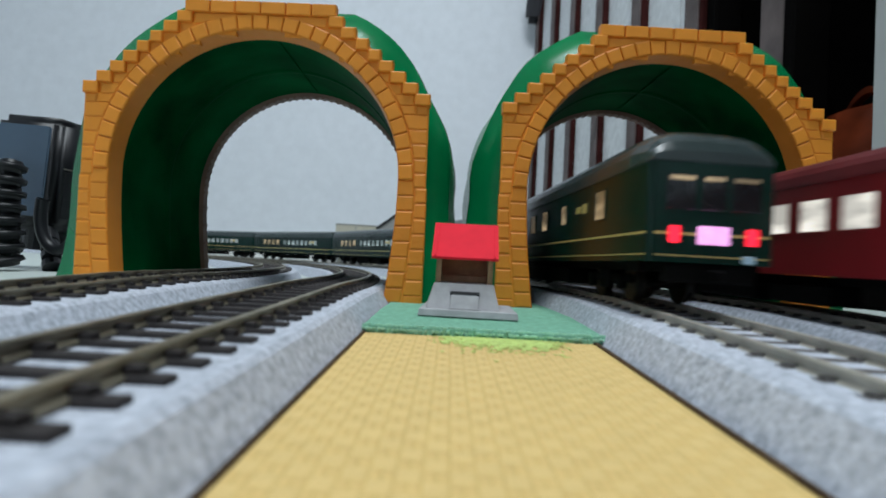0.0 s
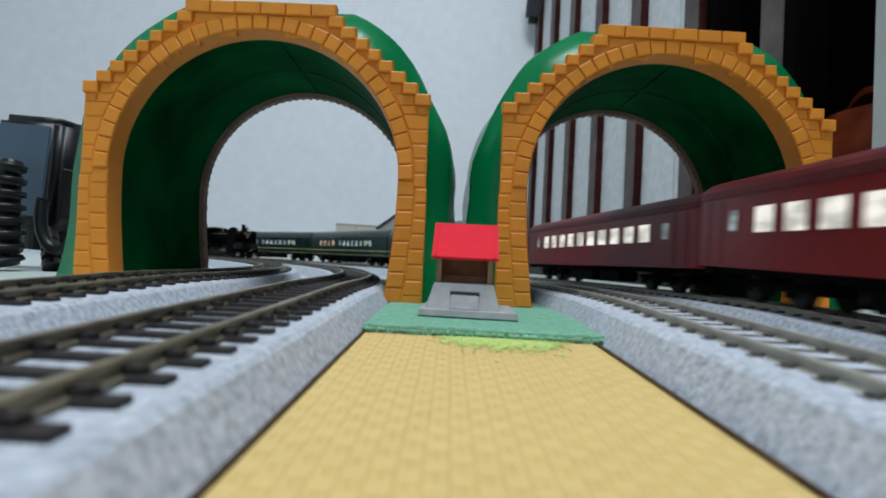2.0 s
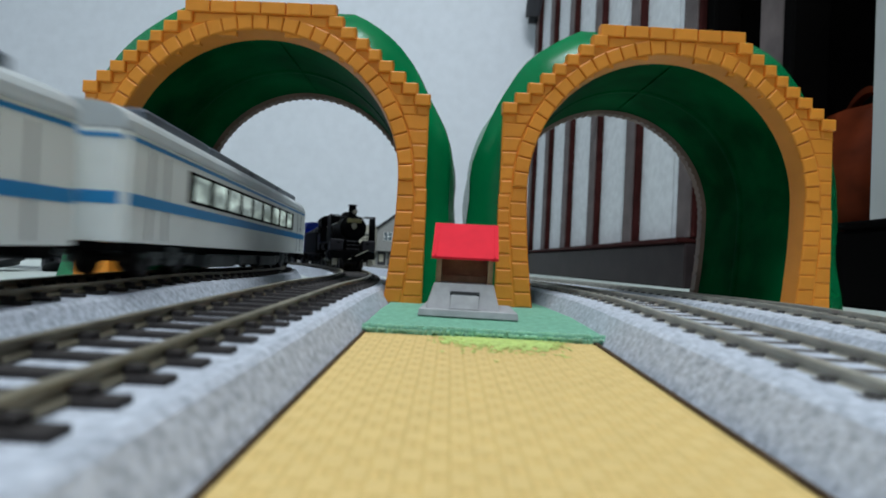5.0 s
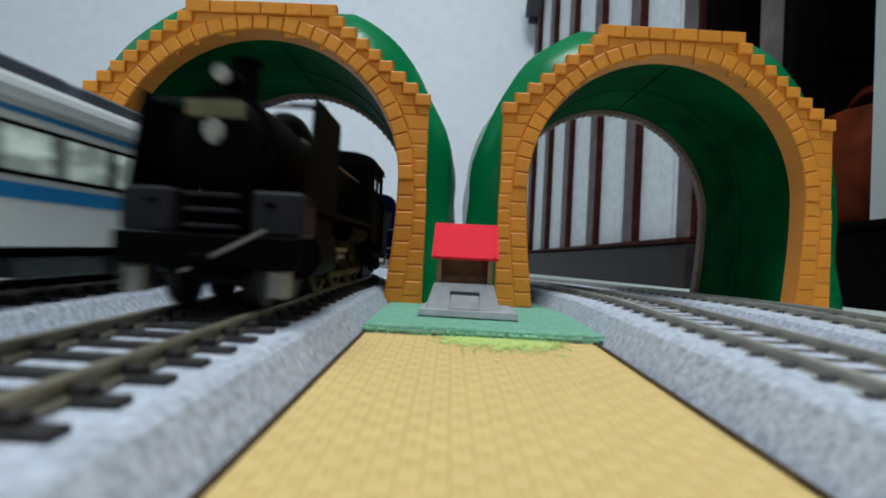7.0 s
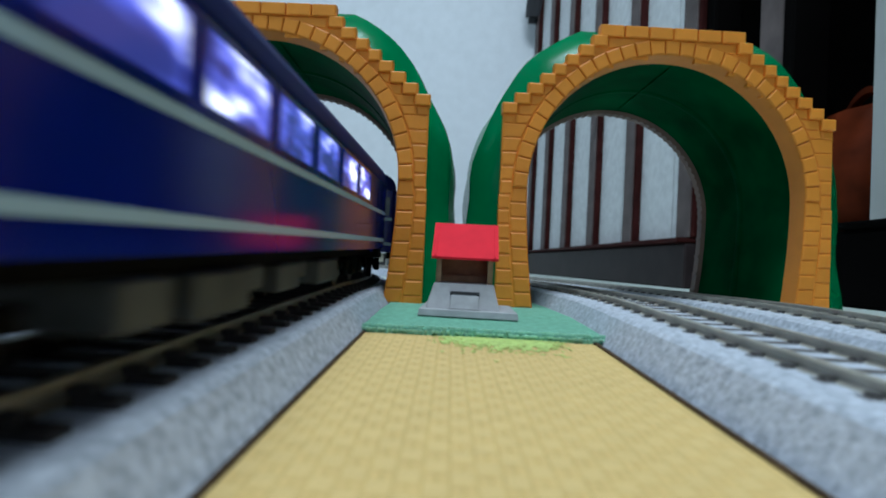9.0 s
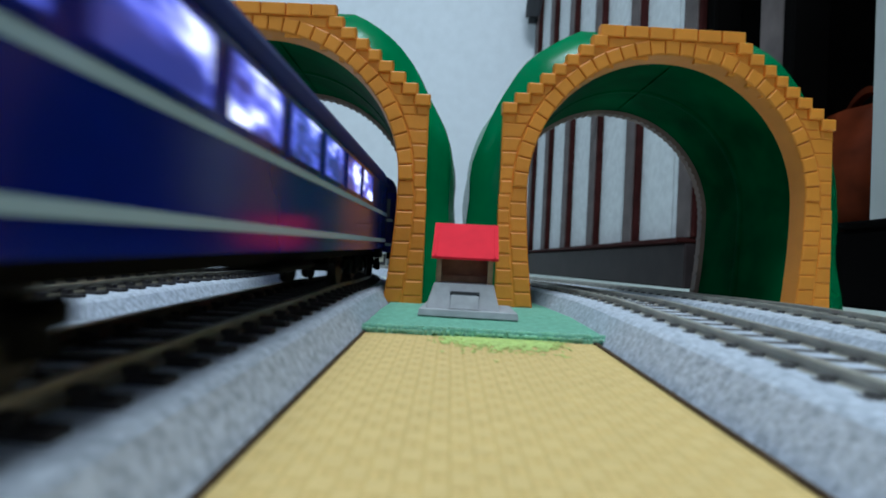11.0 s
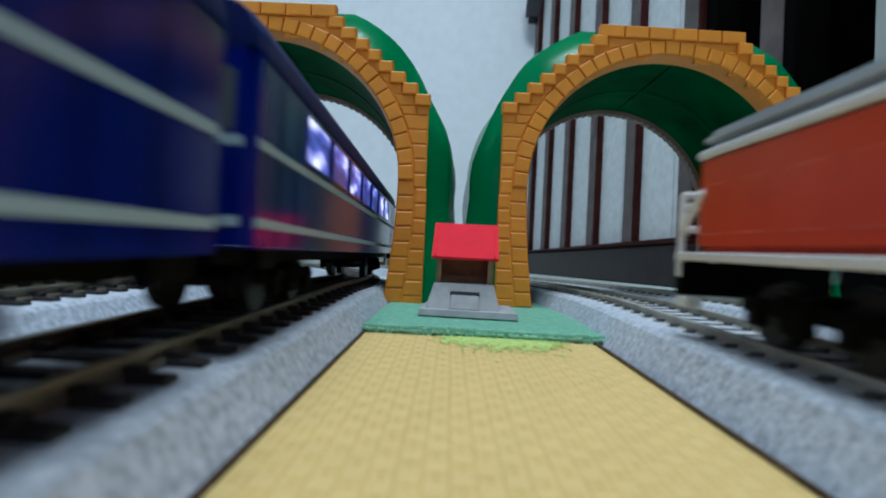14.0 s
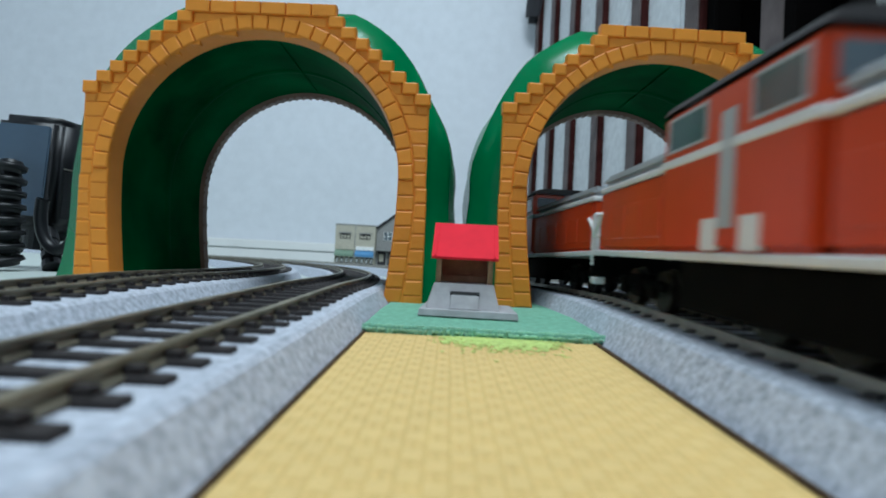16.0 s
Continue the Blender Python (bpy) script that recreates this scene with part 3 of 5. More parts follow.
def build_tunnel(cx, cy, base, lean, yaw, seed):
    t = empty("toy_tunnel", pose(cx, cy, base, 0, lean, yaw))
    L = TUN_L
    # green hill: liner inside, swelling folds outside
    rings = [[(x, 0.0096 + (L - 0.0116) * k / 6, z) for x, z in arch(-0.0003)] for k in range(7)]
    part("liner", shell_bm(rings), M_LINER, t, "green tunnel liner, darkened for the shade inside", smooth=True)
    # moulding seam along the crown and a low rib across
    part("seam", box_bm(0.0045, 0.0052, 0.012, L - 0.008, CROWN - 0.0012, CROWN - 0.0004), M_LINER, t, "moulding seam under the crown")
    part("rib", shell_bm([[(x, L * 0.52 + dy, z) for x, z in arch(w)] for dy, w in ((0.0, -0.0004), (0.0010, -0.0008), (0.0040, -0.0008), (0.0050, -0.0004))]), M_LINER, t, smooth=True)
    outer = []
    for k in range(13):
        y = 0.0035 + (L - 0.0055) * k / 12
        sw = (0.0, 0.9, 0.97, 0.97, 1.0, 1.0, 1.0, 1.0, 1.0, 0.97, 0.9, 0.75, 0.3)[k]
        ring = []
        prof = arch(0.0100 + 0.0136 * sw, flare=0.010)
        for i, (x, z) in enumerate(prof):
            f = noise.noise(Vector((i * 0.22, y * 45, seed))) * 0.0035 * sw
            v = Vector((x, z - Z_SP))
            v = v * (1 + f / max(0.02, v.length))
            # shoulders square up under the stepped brickwork
            cut = OUT_W - 0.002 + 0.0165 * sw + (0.007 * max(0, 1 - z / 0.04) if sw else 0.0)
            ring.append((max(-cut, min(cut, v.x)), y, min(0.1265, max(0, v.y + Z_SP)) if z > 0.001 else 0.0))
        outer.append(ring)
    part("shell", shell_bm(outer), M_GREEN, t, "glossy green plastic hill shell", smooth=True)
    knob = cyl_bm(0.010, 0.004, pose(0.004, 0.05, CROWN + 0.0200), 20, 0.007)
    part("hilltop", knob, M_GREEN, t, smooth=True)
    # front portal
    p = part("front_portal", shell_bm([[(x, 0.0012, z) for x, z in arch(0.0118)], [(x, 0.0011, z) for x, z in arch(0.0002)],
                                       [(x, 0.0009, z) for x, z in arch(0.0)], [(x, 0.0098, z) for x, z in arch(-0.0004)]]), M_ORANGE, t, "orange brick-moulded portal")
    for k in range(STEPS + 1):
        z0 = SHOULDER - STEP_Z + STEP_Z * k
        xo = OUT_W - STEP_X * k - 0.0006
        for side in (-1, 1):
            xi = half_in(z0 + STEP_Z, RING * 0.4)
            x0, x1 = sorted((side * xi, side * xo))
            if x1 - x0 > 0.001:
                part("backing_course", box_bm(x0, x1, 0.0009, 0.0034, z0, z0 + STEP_Z), M_ORANGE, p)
    for side in (-1, 1):
        x0, x1 = sorted((side * (W_MID + RING * 0.5), side * (OUT_W - 0.0006)))
        part("backing_pier", box_bm(x0, x1, 0.0009, 0.0034, 0.0, SHOULDER - STEP_Z), M_ORANGE, p)
    rng = random.Random(seed + 20)
    quads, proud = portal_quads(seed)
    for i, q in enumerate(quads):
        part("brick", brick_bm(q, rng.uniform(-0.0001, 0.0001) + (-0.0003 if i < 31 else 0.0004)), M_ORANGE, p)
    for q in proud:
        part("brick", brick_bm(q, -0.0010 + rng.uniform(-0.0002, 0.0002), 0.0034), M_ORANGE, p)
    # rear portal, a plain ring with a toothed lip
    rr = part("rear_portal", shell_bm([[(x, L - 0.006, z) for x, z in arch(-0.0006)], [(x, L - 0.004, z) for x, z in arch(-0.0020)], [(x, L + 0.001, z) for x, z in arch(-0.0020)],
                                       [(x, L + 0.001, z) for x, z in arch(0.0125)], [(x, L - 0.004, z) for x, z in arch(0.0128)]]), M_REAR, t, "plain rear ring of the tunnel")
    teeth = bmesh.new()
    pr = arch(-0.0022, n=90)
    for (x0, z0), (x1, z1) in list(zip(pr, pr[1:]))[::2]:
        c = Vector(((x0 + x1) / 2, L - 0.0015, (z0 + z1) / 2))
        join_bm(teeth, box_bm(-0.0008, 0.0008, -0.0022, 0.0022, -0.0004, 0.0004), Matrix.Translation(c) @ Matrix.Rotation(-math.atan2(z1 - z0, x1 - x0), 4, "Y"))
    part("rear_teeth", teeth, M_REAR, rr)
    return tagged(t, "toy tunnel with orange brick portal and green shell", "toy tunnel", "toy tunnels")


# ---- shops in the distance ----
def shops():
    t = empty("model_shop", pose(-0.2575, 1.42, 0.0, 0, 0, 2))
    part("wall", box_bm(-0.054, 0.054, 0.0, 0.06, 0.0, 0.110, 0.001), M_CREAM, t)
    part("parapet", box_bm(-0.055, 0.055, -0.001, 0.061, 0.1102, 0.1135, 0.0005), M_SHOPGREY, t)
    part("party_line", box_bm(-0.001, 0.001, -0.0012, 0.0, 0.0, 0.11), M_SHOPGREY, t)
    for sx, awn in ((-0.027, M_GREENAWN), (0.027, M_BLUEAWN)):
        w = part("window", box_bm(sx - 0.014, sx + 0.014, -0.0012, 0.001, 0.074, 0.088), M_SHADOW, t)
        part("window_hood", box_bm(sx - 0.017, sx + 0.017, -0.006, 0.0, 0.088, 0.091), M_SHOPGREY, w)
        for i in (-1, 0, 1):
            part("pane", box_bm(sx + i * 0.009 - 0.0035, sx + i * 0.009 + 0.0035, -0.0018, -0.0013, 0.076, 0.0835), M_CREAM, w)
        part("fascia", box_bm(sx - 0.024, sx + 0.024, -0.003, 0.0, 0.044, 0.054, 0.0004), M_WHITE if sx > 0 else M_CREAM, t)
        b = box_bm(sx - 0.025, sx + 0.025, -0.014, -0.0005, 0.026, 0.043)
        for v in b.verts:
            if v.co.y < -0.01 and v.co.z > 0.03:
                v.co.z -= 0.010
        part("awning", b, awn, t, "plain sloping awning")
        for i in range(4):
            x = sx - 0.019 + i * 0.0127
            part("shop_door", box_bm(x - 0.004, x + 0.004, -0.0012, 0.001, 0.002, 0.024), M_SHADOW, t)
            part("door_pane", box_bm(x - 0.0025, x + 0.0025, -0.0018, -0.0013, 0.010, 0.020), M_WHITE, t)
    tagged(t, "cream two-storey model shop with green and blue awnings", "model building")
    h = empty("model_house", pose(-0.154, 1.45, 0.0, 0, 0, 2))
    b = bmesh.new()
    prof = [(-0.05, 0.0), (0.06, 0.0), (0.06, 0.105), (0.005, 0.147), (-0.05, 0.105)]
    f0 = [b.verts.new((x, 0, z)) for x, z in prof]
    f1 = [b.verts.new((x, 0.09, z)) for x, z in prof]
    b.faces.new(f0), b.faces.new(f1[::-1])
    for i in range(5):
        j = (i + 1) % 5
        b.faces.new((f0[i], f0[j], f1[j], f1[i]))
    bmesh.ops.recalc_face_normals(b, faces=b.faces)
    part("wall", b, M_SHOPGREY, h)
    for sx in (-1, 1):
        r = box_bm(-0.037, 0.037, -0.006, 0.095, 0.0, 0.004)
        r.transform(Matrix.Translation((0.005 + sx * 0.028, 0, 0.1275)) @ Matrix.Rotation(sx * math.atan2(0.042, 0.055), 4, "Y"))
        part("roof", r, M_SHADOW, h, "dark slate roof")
    w = part("window", box_bm(-0.030, 0.006, -0.0015, 0.001, 0.074, 0.098), M_WHITE, h)
    for i in range(3):
        for k in range(2):
            part("pane", box_bm(-0.029 + i * 0.0118, -0.0195 + i * 0.0118, -0.0022, -0.0016, 0.0755 + k * 0.0115, 0.0855 + k * 0.0115), G_CLEAR, w)
    aw = box_bm(-0.052, 0.06, -0.018, -0.0005, 0.046, 0.052)
    part("porch_roof", aw, M_SHOPGREY, h)
    for x in (-0.044, -0.016, 0.012):
        part("doorway", box_bm(x, x + 0.022, -0.0012, 0.001, 0.002, 0.044), M_SHADOW, h)
        part("notice", box_bm(x + 0.004, x + 0.016, -0.002, -0.0014, 0.016, 0.036), M_CREAM, h)
    tagged(h, "grey gabled model house with a lattice window", "model building")


# ---- camera on bendy tripod ----
def gadget():
    t = empty("small_camera", pose(-0.319, 0.405, 0.0, 0, 3, -4))
    b = box_bm(-0.034, 0.021, -0.018, 0.018, 0.030, 0.116)
    bmesh.ops.bevel(b, geom=list(b.edges), offset=0.0060, segments=4, affect="EDGES")
    part("body", b, M_BLACK, t, smooth=True)
    part("screen", box_bm(-0.0290, 0.0140, -0.0188, -0.0172, 0.040, 0.108, 0.0012, seg=2), M_SCREEN, t, "glossy dark screen with a blue reflection in its colour")
    part("screen_bezel", box_bm(0.0150, 0.0166, -0.0185, -0.0165, 0.038, 0.110, 0.0006), M_SHADOW, t)
    part("side_door", box_bm(0.0205, 0.0216, -0.010, 0.012, 0.040, 0.076, 0.0005), M_BLACK, t)
    part("door_line", box_bm(0.0205, 0.0215, -0.011, 0.013, 0.0775, 0.0785), M_STEEL, t, "pale line over the side door")
    part("mount", cyl_bm(0.012, 0.016, pose(0.0, 0, 0.023), 20), M_BLACK, t)
    legs = ((0.034, -0.026, 0.9), (0.030, 0.036, 0.8), (-0.045, 0.020, 0.8))
    for dx, dy, bow in legs:
        leg = bmesh.new()
        for i in range(9):
            k = i / 8
            p = Vector((dx * k, dy * k, 0.020 * (1 - k) + 0.012 * math.sin(k * math.pi) * bow + 0.006))
            join_bm(leg, cyl_bm(0.0062, 0.0062, Matrix.Translation(p) @ Vector((dx, dy, -0.03)).to_track_quat("Z", "Y").to_matrix().to_4x4(), 14))
        part("leg", leg, M_BLACK, t, "ball-jointed flexible leg")
    # a leg bent upright beside the screen, in fat rings that narrow towards the top
    core = part("bent_leg", cyl_bm(0.0075, 0.064, pose(0.0165, -0.0500, 0.040, 0, -6, 0), 14), M_BLACK, t, "upright ball-jointed flexible leg")
    for i in range(8):
        m = pose(0.0165, -0.0500, 0.0085 + i * 0.0090, 10 - 3 * i, -6, 0)
        joint = cyl_bm(0.0135 - 0.0006 * i, 0.0088, m, 28)
        bmesh.ops.bevel(joint, geom=[e for e in joint.edges if len(e.link_faces) == 2 and any(len(f.verts) > 4 for f in e.link_faces)], offset=0.0030, segments=3, affect="EDGES")
        part("ball_joint", joint, M_BLACK, core, smooth=True)
    # cable hanging in a loop below the body
    hook, last = bmesh.new(), None
    for i in range(25):
        a = math.pi * (0.92 + 1.12 * i / 24)
        ring = []
        for k in range(10):
            c = 2 * math.pi * k / 10
            u, w = 0.016 + 0.0042 * math.cos(c), 0.028 + 0.0042 * math.cos(c)
            ring.append(hook.verts.new((0.0400 + u * math.cos(a), -0.030 + 0.0042 * math.sin(c), 0.046 + w * math.sin(a))))
        if last:
            for k in range(10):
                hook.faces.new((last[k], last[(k + 1) % 10], ring[(k + 1) % 10], ring[k]))
        last = ring
    bmesh.ops.recalc_face_normals(hook, faces=hook.faces)
    part("cable", hook, M_BLACK, t, "black cable looped under the camera", smooth=True)
    tagged(t, "small black camera on a ball-jointed flexible tripod", "camera")


# ---- trains ----
def side_boxes(parent, name, width, specs, material, proud, label=""):
    for y0, y1, z0, z1 in specs:
        for sx in (-1, 1):
            x = sx * width / 2
            x0, x1 = sorted((x - sx * 0.0004, x + sx * proud))
            part(name, box_bm(x0, x1, y0, y1, z0, z1), material, parent, label)


def windows(parent, width, specs, pane_mat, frame_mat, name="window"):
    """Framed windows on both sides: a rim standing proud of the wall with the pane set back inside it."""
    e = 0.0006
    for y0, y1, z0, z1 in specs:
        for sx in (-1, 1):
            x = sx * width / 2
            b = bmesh.new()
            xa, xb = sorted((x - sx * 0.0003, x + sx * 0.00035))
            for q in ((y0 - e, y1 + e, z0 - e, z0), (y0 - e, y1 + e, z1, z1 + e), (y0 - e, y0, z0, z1), (y1, y1 + e, z0, z1)):
                box_bm(xa, xb, *q, 0, b)
            w = part(name, b, frame_mat, parent)
            xa, xb = sorted((x - sx * 0.0003, x + sx * 0.0001))
            part("pane", box_bm(xa, xb, y0, y1, z0, z1), pane_mat, w)


def roof_bm(width, length, zs, zr, dome=False, n=12):
    prof = []
    w = width / 2
    for i in range(n + 1):
        a = math.pi * i / n
        prof.append((w * math.copysign(abs(math.cos(a)) ** 0.55, math.cos(a)), zs + (zr - zs) * math.sin(a) ** 0.8))
    bm = bmesh.new()
    rings = []
    near = ((0.0, 0.30), (0.0015, 0.58), (0.004, 0.80), (0.008, 0.94), (0.014, 1.0)) if dome else ((0.0, 0.93), (0.004, 1.0))
    ends = [(-length / 2 + d, k) for d, k in near] + [(length / 2 - 0.004, 1.0), (length / 2, 0.93)]
    for y, k in ends:
        rings.append([bm.verts.new((x * (1 if k == 1 else 0.97 + 0.03 * max(0, k - 0.93) / 0.07), y, zs + (z - zs) * k)) for x, z in prof])
    for a, b in zip(rings, rings[1:]):
        for i in range(n):
            bm.faces.new((a[i], a[i + 1], b[i + 1], b[i]))
    for r in (rings[0], rings[-1]):
        bm.faces.new(r)
    bmesh.ops.recalc_face_normals(bm, faces=bm.faces)
    return bm


def wheelset_bm(r=0.0056, tread=0.0024):
    b = bmesh.new()
    for sx in (-1, 1):
        cyl_bm(r, tread, Matrix.Translation((sx * 0.0083, 0, 0)) @ Matrix.Rotation(math.pi / 2, 4, "Y"), 20, bm=b)
        cyl_bm(r + 0.0007, 0.0006, Matrix.Translation((sx * 0.0070, 0, 0)) @ Matrix.Rotation(math.pi / 2, 4, "Y"), 20, bm=b)
    cyl_bm(0.0012, 0.0166, Matrix.Rotation(math.pi / 2, 4, "Y"), 10, bm=b)
    return b


def bogie(parent, y, material, base=0.026, r=0.0056, half=0.0125):
    g = part("bogie", box_bm(-half + 0.0017, half - 0.0017, y - 0.004, y + 0.004, 0.0062, 0.0100), material, parent)
    for sx in (-1, 1):
        b = box_bm(*sorted((sx * half, sx * (half - 0.0016))), -base / 2 - 0.006, base / 2 + 0.006, 0.0058, 0.0086, 0.0005)
        x0, x1 = sorted((sx * (half + 0.001), sx * (half - 0.001)))
        for yy in (-base / 2, base / 2):
            box_bm(x0, x1, yy - 0.0026, yy + 0.0026, 0.0036, 0.0080, 0.0006, b)
        box_bm(x0, x1, -0.004, 0.004, 0.0034, 0.0076, 0.0006, b)
        for k in range(3):
            cyl_bm(0.0012, 0.0044, pose(sx * (half + 0.0002), -0.0028 + 0.0028 * k, 0.0076), 8, bm=b)
        b.transform(Matrix.Translation((0, y, 0)))
        part("side_frame", b, material, g)
    for yy in (-base / 2, base / 2):
        w = wheelset_bm(r)
        w.transform(Matrix.Translation((0, y + yy, r)))
        part("wheelset", w, M_WHEEL, g)
    return g


def coupler(parent, y, sgn):
    b = box_bm(-0.0014, 0.0014, min(y, y + sgn * 0.0045), max(y, y + sgn * 0.0045), 0.0078, 0.0104, 0.0003)
    box_bm(-0.0022, 0.0022, *sorted((y + sgn * 0.0022, y + sgn * 0.0032)), 0.0074, 0.0108, 0.0003, b)
    part("coupler", b, M_UNDER, parent)


def coach(name, label, group, body, roof, length=0.248, width=0.0362, zb=0.0125, zs=0.0405, zr=0.0500, under=None, stripes=(), wins=(), doors=(),
          pane=None, frame=None, roofboxes=(), roofbox_mat=None, underboxes=None, gangway=True, grey_bogies=False, dome=False, plain_end=None):
    t = empty(name)
    tagged(t, label, "model train", group)
    L = length
    b = box_bm(-width / 2, width / 2, -L / 2, L / 2, zb, zs)
    bmesh.ops.bevel(b, geom=[e for e in b.edges if abs(e.verts[0].co.z - e.verts[1].co.z) > 0.01], offset=0.0016, segments=3, affect="EDGES")
    part("body", b, body, t)
    part("roof", roof_bm(width, L, zs + 0.0002, zr, dome), roof, t)
    part("rain_gutter", box_bm(-width / 2 - 0.0004, width / 2 + 0.0004, -L / 2 + 0.002, L / 2 - 0.002, zs - 0.0005, zs + 0.0004), roof, t)
    under = under or M_UNDER
    part("floor_frame", box_bm(-0.0125, 0.0125, -L / 2 + 0.002, L / 2 - 0.002, zb - 0.0026, zb - 0.0002), M_UNDER, t)
    for z0, z1, m in stripes:
        side_boxes(t, "stripe", width, [(-L / 2 + 0.0017, L / 2 - 0.0017, z0, z1)], m, 0.00012)
        for sy in (-1, 1):
            y = sy * L / 2
            part("stripe", box_bm(-width / 2 + 0.0017, width / 2 - 0.0017, *sorted((y - sy * 0.0003, y + sy * 0.00012)), z0, z1), m, t)
    for specs, m, fm in wins:
        windows(t, width, specs, m, fm)
    for y0, y1, z0, z1 in doors:
        side_boxes(t, "door", width, [(y0 - 0.0006, y0, z0, z1), (y1, y1 + 0.0006, z0, z1)], M_UNDER, 0.0001)
    for y0, y1, hw, h in roofboxes:
        b = box_bm(-hw, hw, y0, y1, zr - 0.0035, zr + h, 0.0008)
        part("roof_unit", b, roofbox_mat or roof, t, "roof air-conditioning unit")
    for i, (y0, y1, x0, x1, z0) in enumerate(underboxes if underboxes is not None else ((-0.045, -0.018, -0.0155, -0.004, 0.0035), (-0.012, 0.016, 0.003, 0.0158, 0.0040),
                                                                                       (-0.010, 0.030, -0.0158, -0.002, 0.0030), (0.024, 0.046, 0.004, 0.0155, 0.0045))):
        part("underfloor_box", box_bm(x0, x1, y0, y1, z0, zb - 0.0027, 0.0006), under, t)
    for y in (-L / 2 + 0.043, L / 2 - 0.043):
        bogie(t, y, M_UNDERG if grey_bogies else M_UNDER)
    for sy in (-1, 1):
        coupler(t, sy * L / 2, sy)
        if gangway:
            y = sy * L / 2
            part("gangway", box_bm(-0.0058, 0.0058, *sorted((y, y + sy * 0.0022)), zb + 0.0002, zs - 0.002, 0.0005), plain_end or M_UNDER, t)
            for sx in (() if plain_end else (-1, 1)):
                part("end_window", box_bm(sx * 0.0118 - 0.0032, sx * 0.0118 + 0.0032, *sorted((y, y + sy * 0.0002)), 0.0290, 0.0375), G_CLEAR, t)
                part("handrail", box_bm(sx * 0.0075 - 0.0003, sx * 0.0075 + 0.0003, *sorted((y, y + sy * 0.0012)), zb + 0.001, zs - 0.004), M_UNDER, t)
        for sx in (-1, 1):
            part("footstep", box_bm(sx * 0.0165 - 0.0012, sx * 0.0165 + 0.0012, sy * (L / 2 - 0.010) - 0.004, sy * (L / 2 - 0.010) + 0.004, zb - 0.0030, zb - 0.0001), M_UNDER, t)
    return t


def evenly(y0, y1, n, w, z0, z1):
    return [(y0 + (y1 - y0) * (i + 0.5) / n - w / 2, y0 + (y1 - y0) * (i + 0.5) / n + w / 2, z0, z1) for i in range(n)]


def blue_train():
    def car(boxes, glass=G_BLUE):
        wins = [(evenly(-0.0985, 0.0795, 7, 0.0206, 0.0296, 0.0384), glass, M_TBLUE)]
        under = ((-0.052, -0.041, -0.0138, 0.0136, 0.0036), (-0.037, -0.018, -0.0130, 0.0142, 0.0030), (-0.016, -0.006, -0.0120, 0.0122, 0.0052), (-0.002, 0.012, -0.0140, 0.0138, 0.0040), (0.015, 0.022, -0.0120, 0.0126, 0.0058), (0.028, 0.050, -0.0135, 0.0142, 0.0035)) if boxes else (
            (-0.052, -0.036, -0.0150, -0.006, 0.0078), (-0.012, 0.014, 0.004, 0.0152, 0.0082), (0.030, 0.048, -0.0150, -0.004, 0.0080))
        return coach("model_coach", "deep blue model sleeping coach with pale stripes and lit windows", "blue coaches", M_TBLUE, M_ROOFB,
                     stripes=((0.0155, 0.0169, M_STRIPE), (0.0268, 0.0282, M_STRIPE)), wins=wins, under=M_UNDERG if boxes else M_UNDER,
                     doors=((-0.112, -0.102, 0.013, 0.039), (0.099, 0.109, 0.013, 0.039)), zr=0.0495, underboxes=under)
    first, c = car(True), car(False)
    return [first, c, copy_thing(c, Matrix()), car(False, G_BLUEDIM)]


def red_train():
    wins = [(evenly(-0.084, 0.084, 10, 0.0112, 0.0258, 0.0352), G_RED, M_TRED), ([(-0.0985, -0.0925, 0.0268, 0.0348), (0.0925, 0.0985, 0.0268, 0.0348)], G_GREENC, M_TRED)]
    c = coach("model_coach", "maroon model passenger coach with bright lit windows", "maroon coaches", M_TRED, M_ROOFR, wins=wins, doors=((-0.1135, -0.104, 0.013, 0.039), (0.104, 0.1135, 0.013, 0.039)),
              roofboxes=[(-0.10 + 0.04 * i, -0.092 + 0.04 * i, 0.004, 0.0012) for i in range(6)], zr=0.0490)
    return [c] + [copy_thing(c, Matrix()) for _ in range(3)]


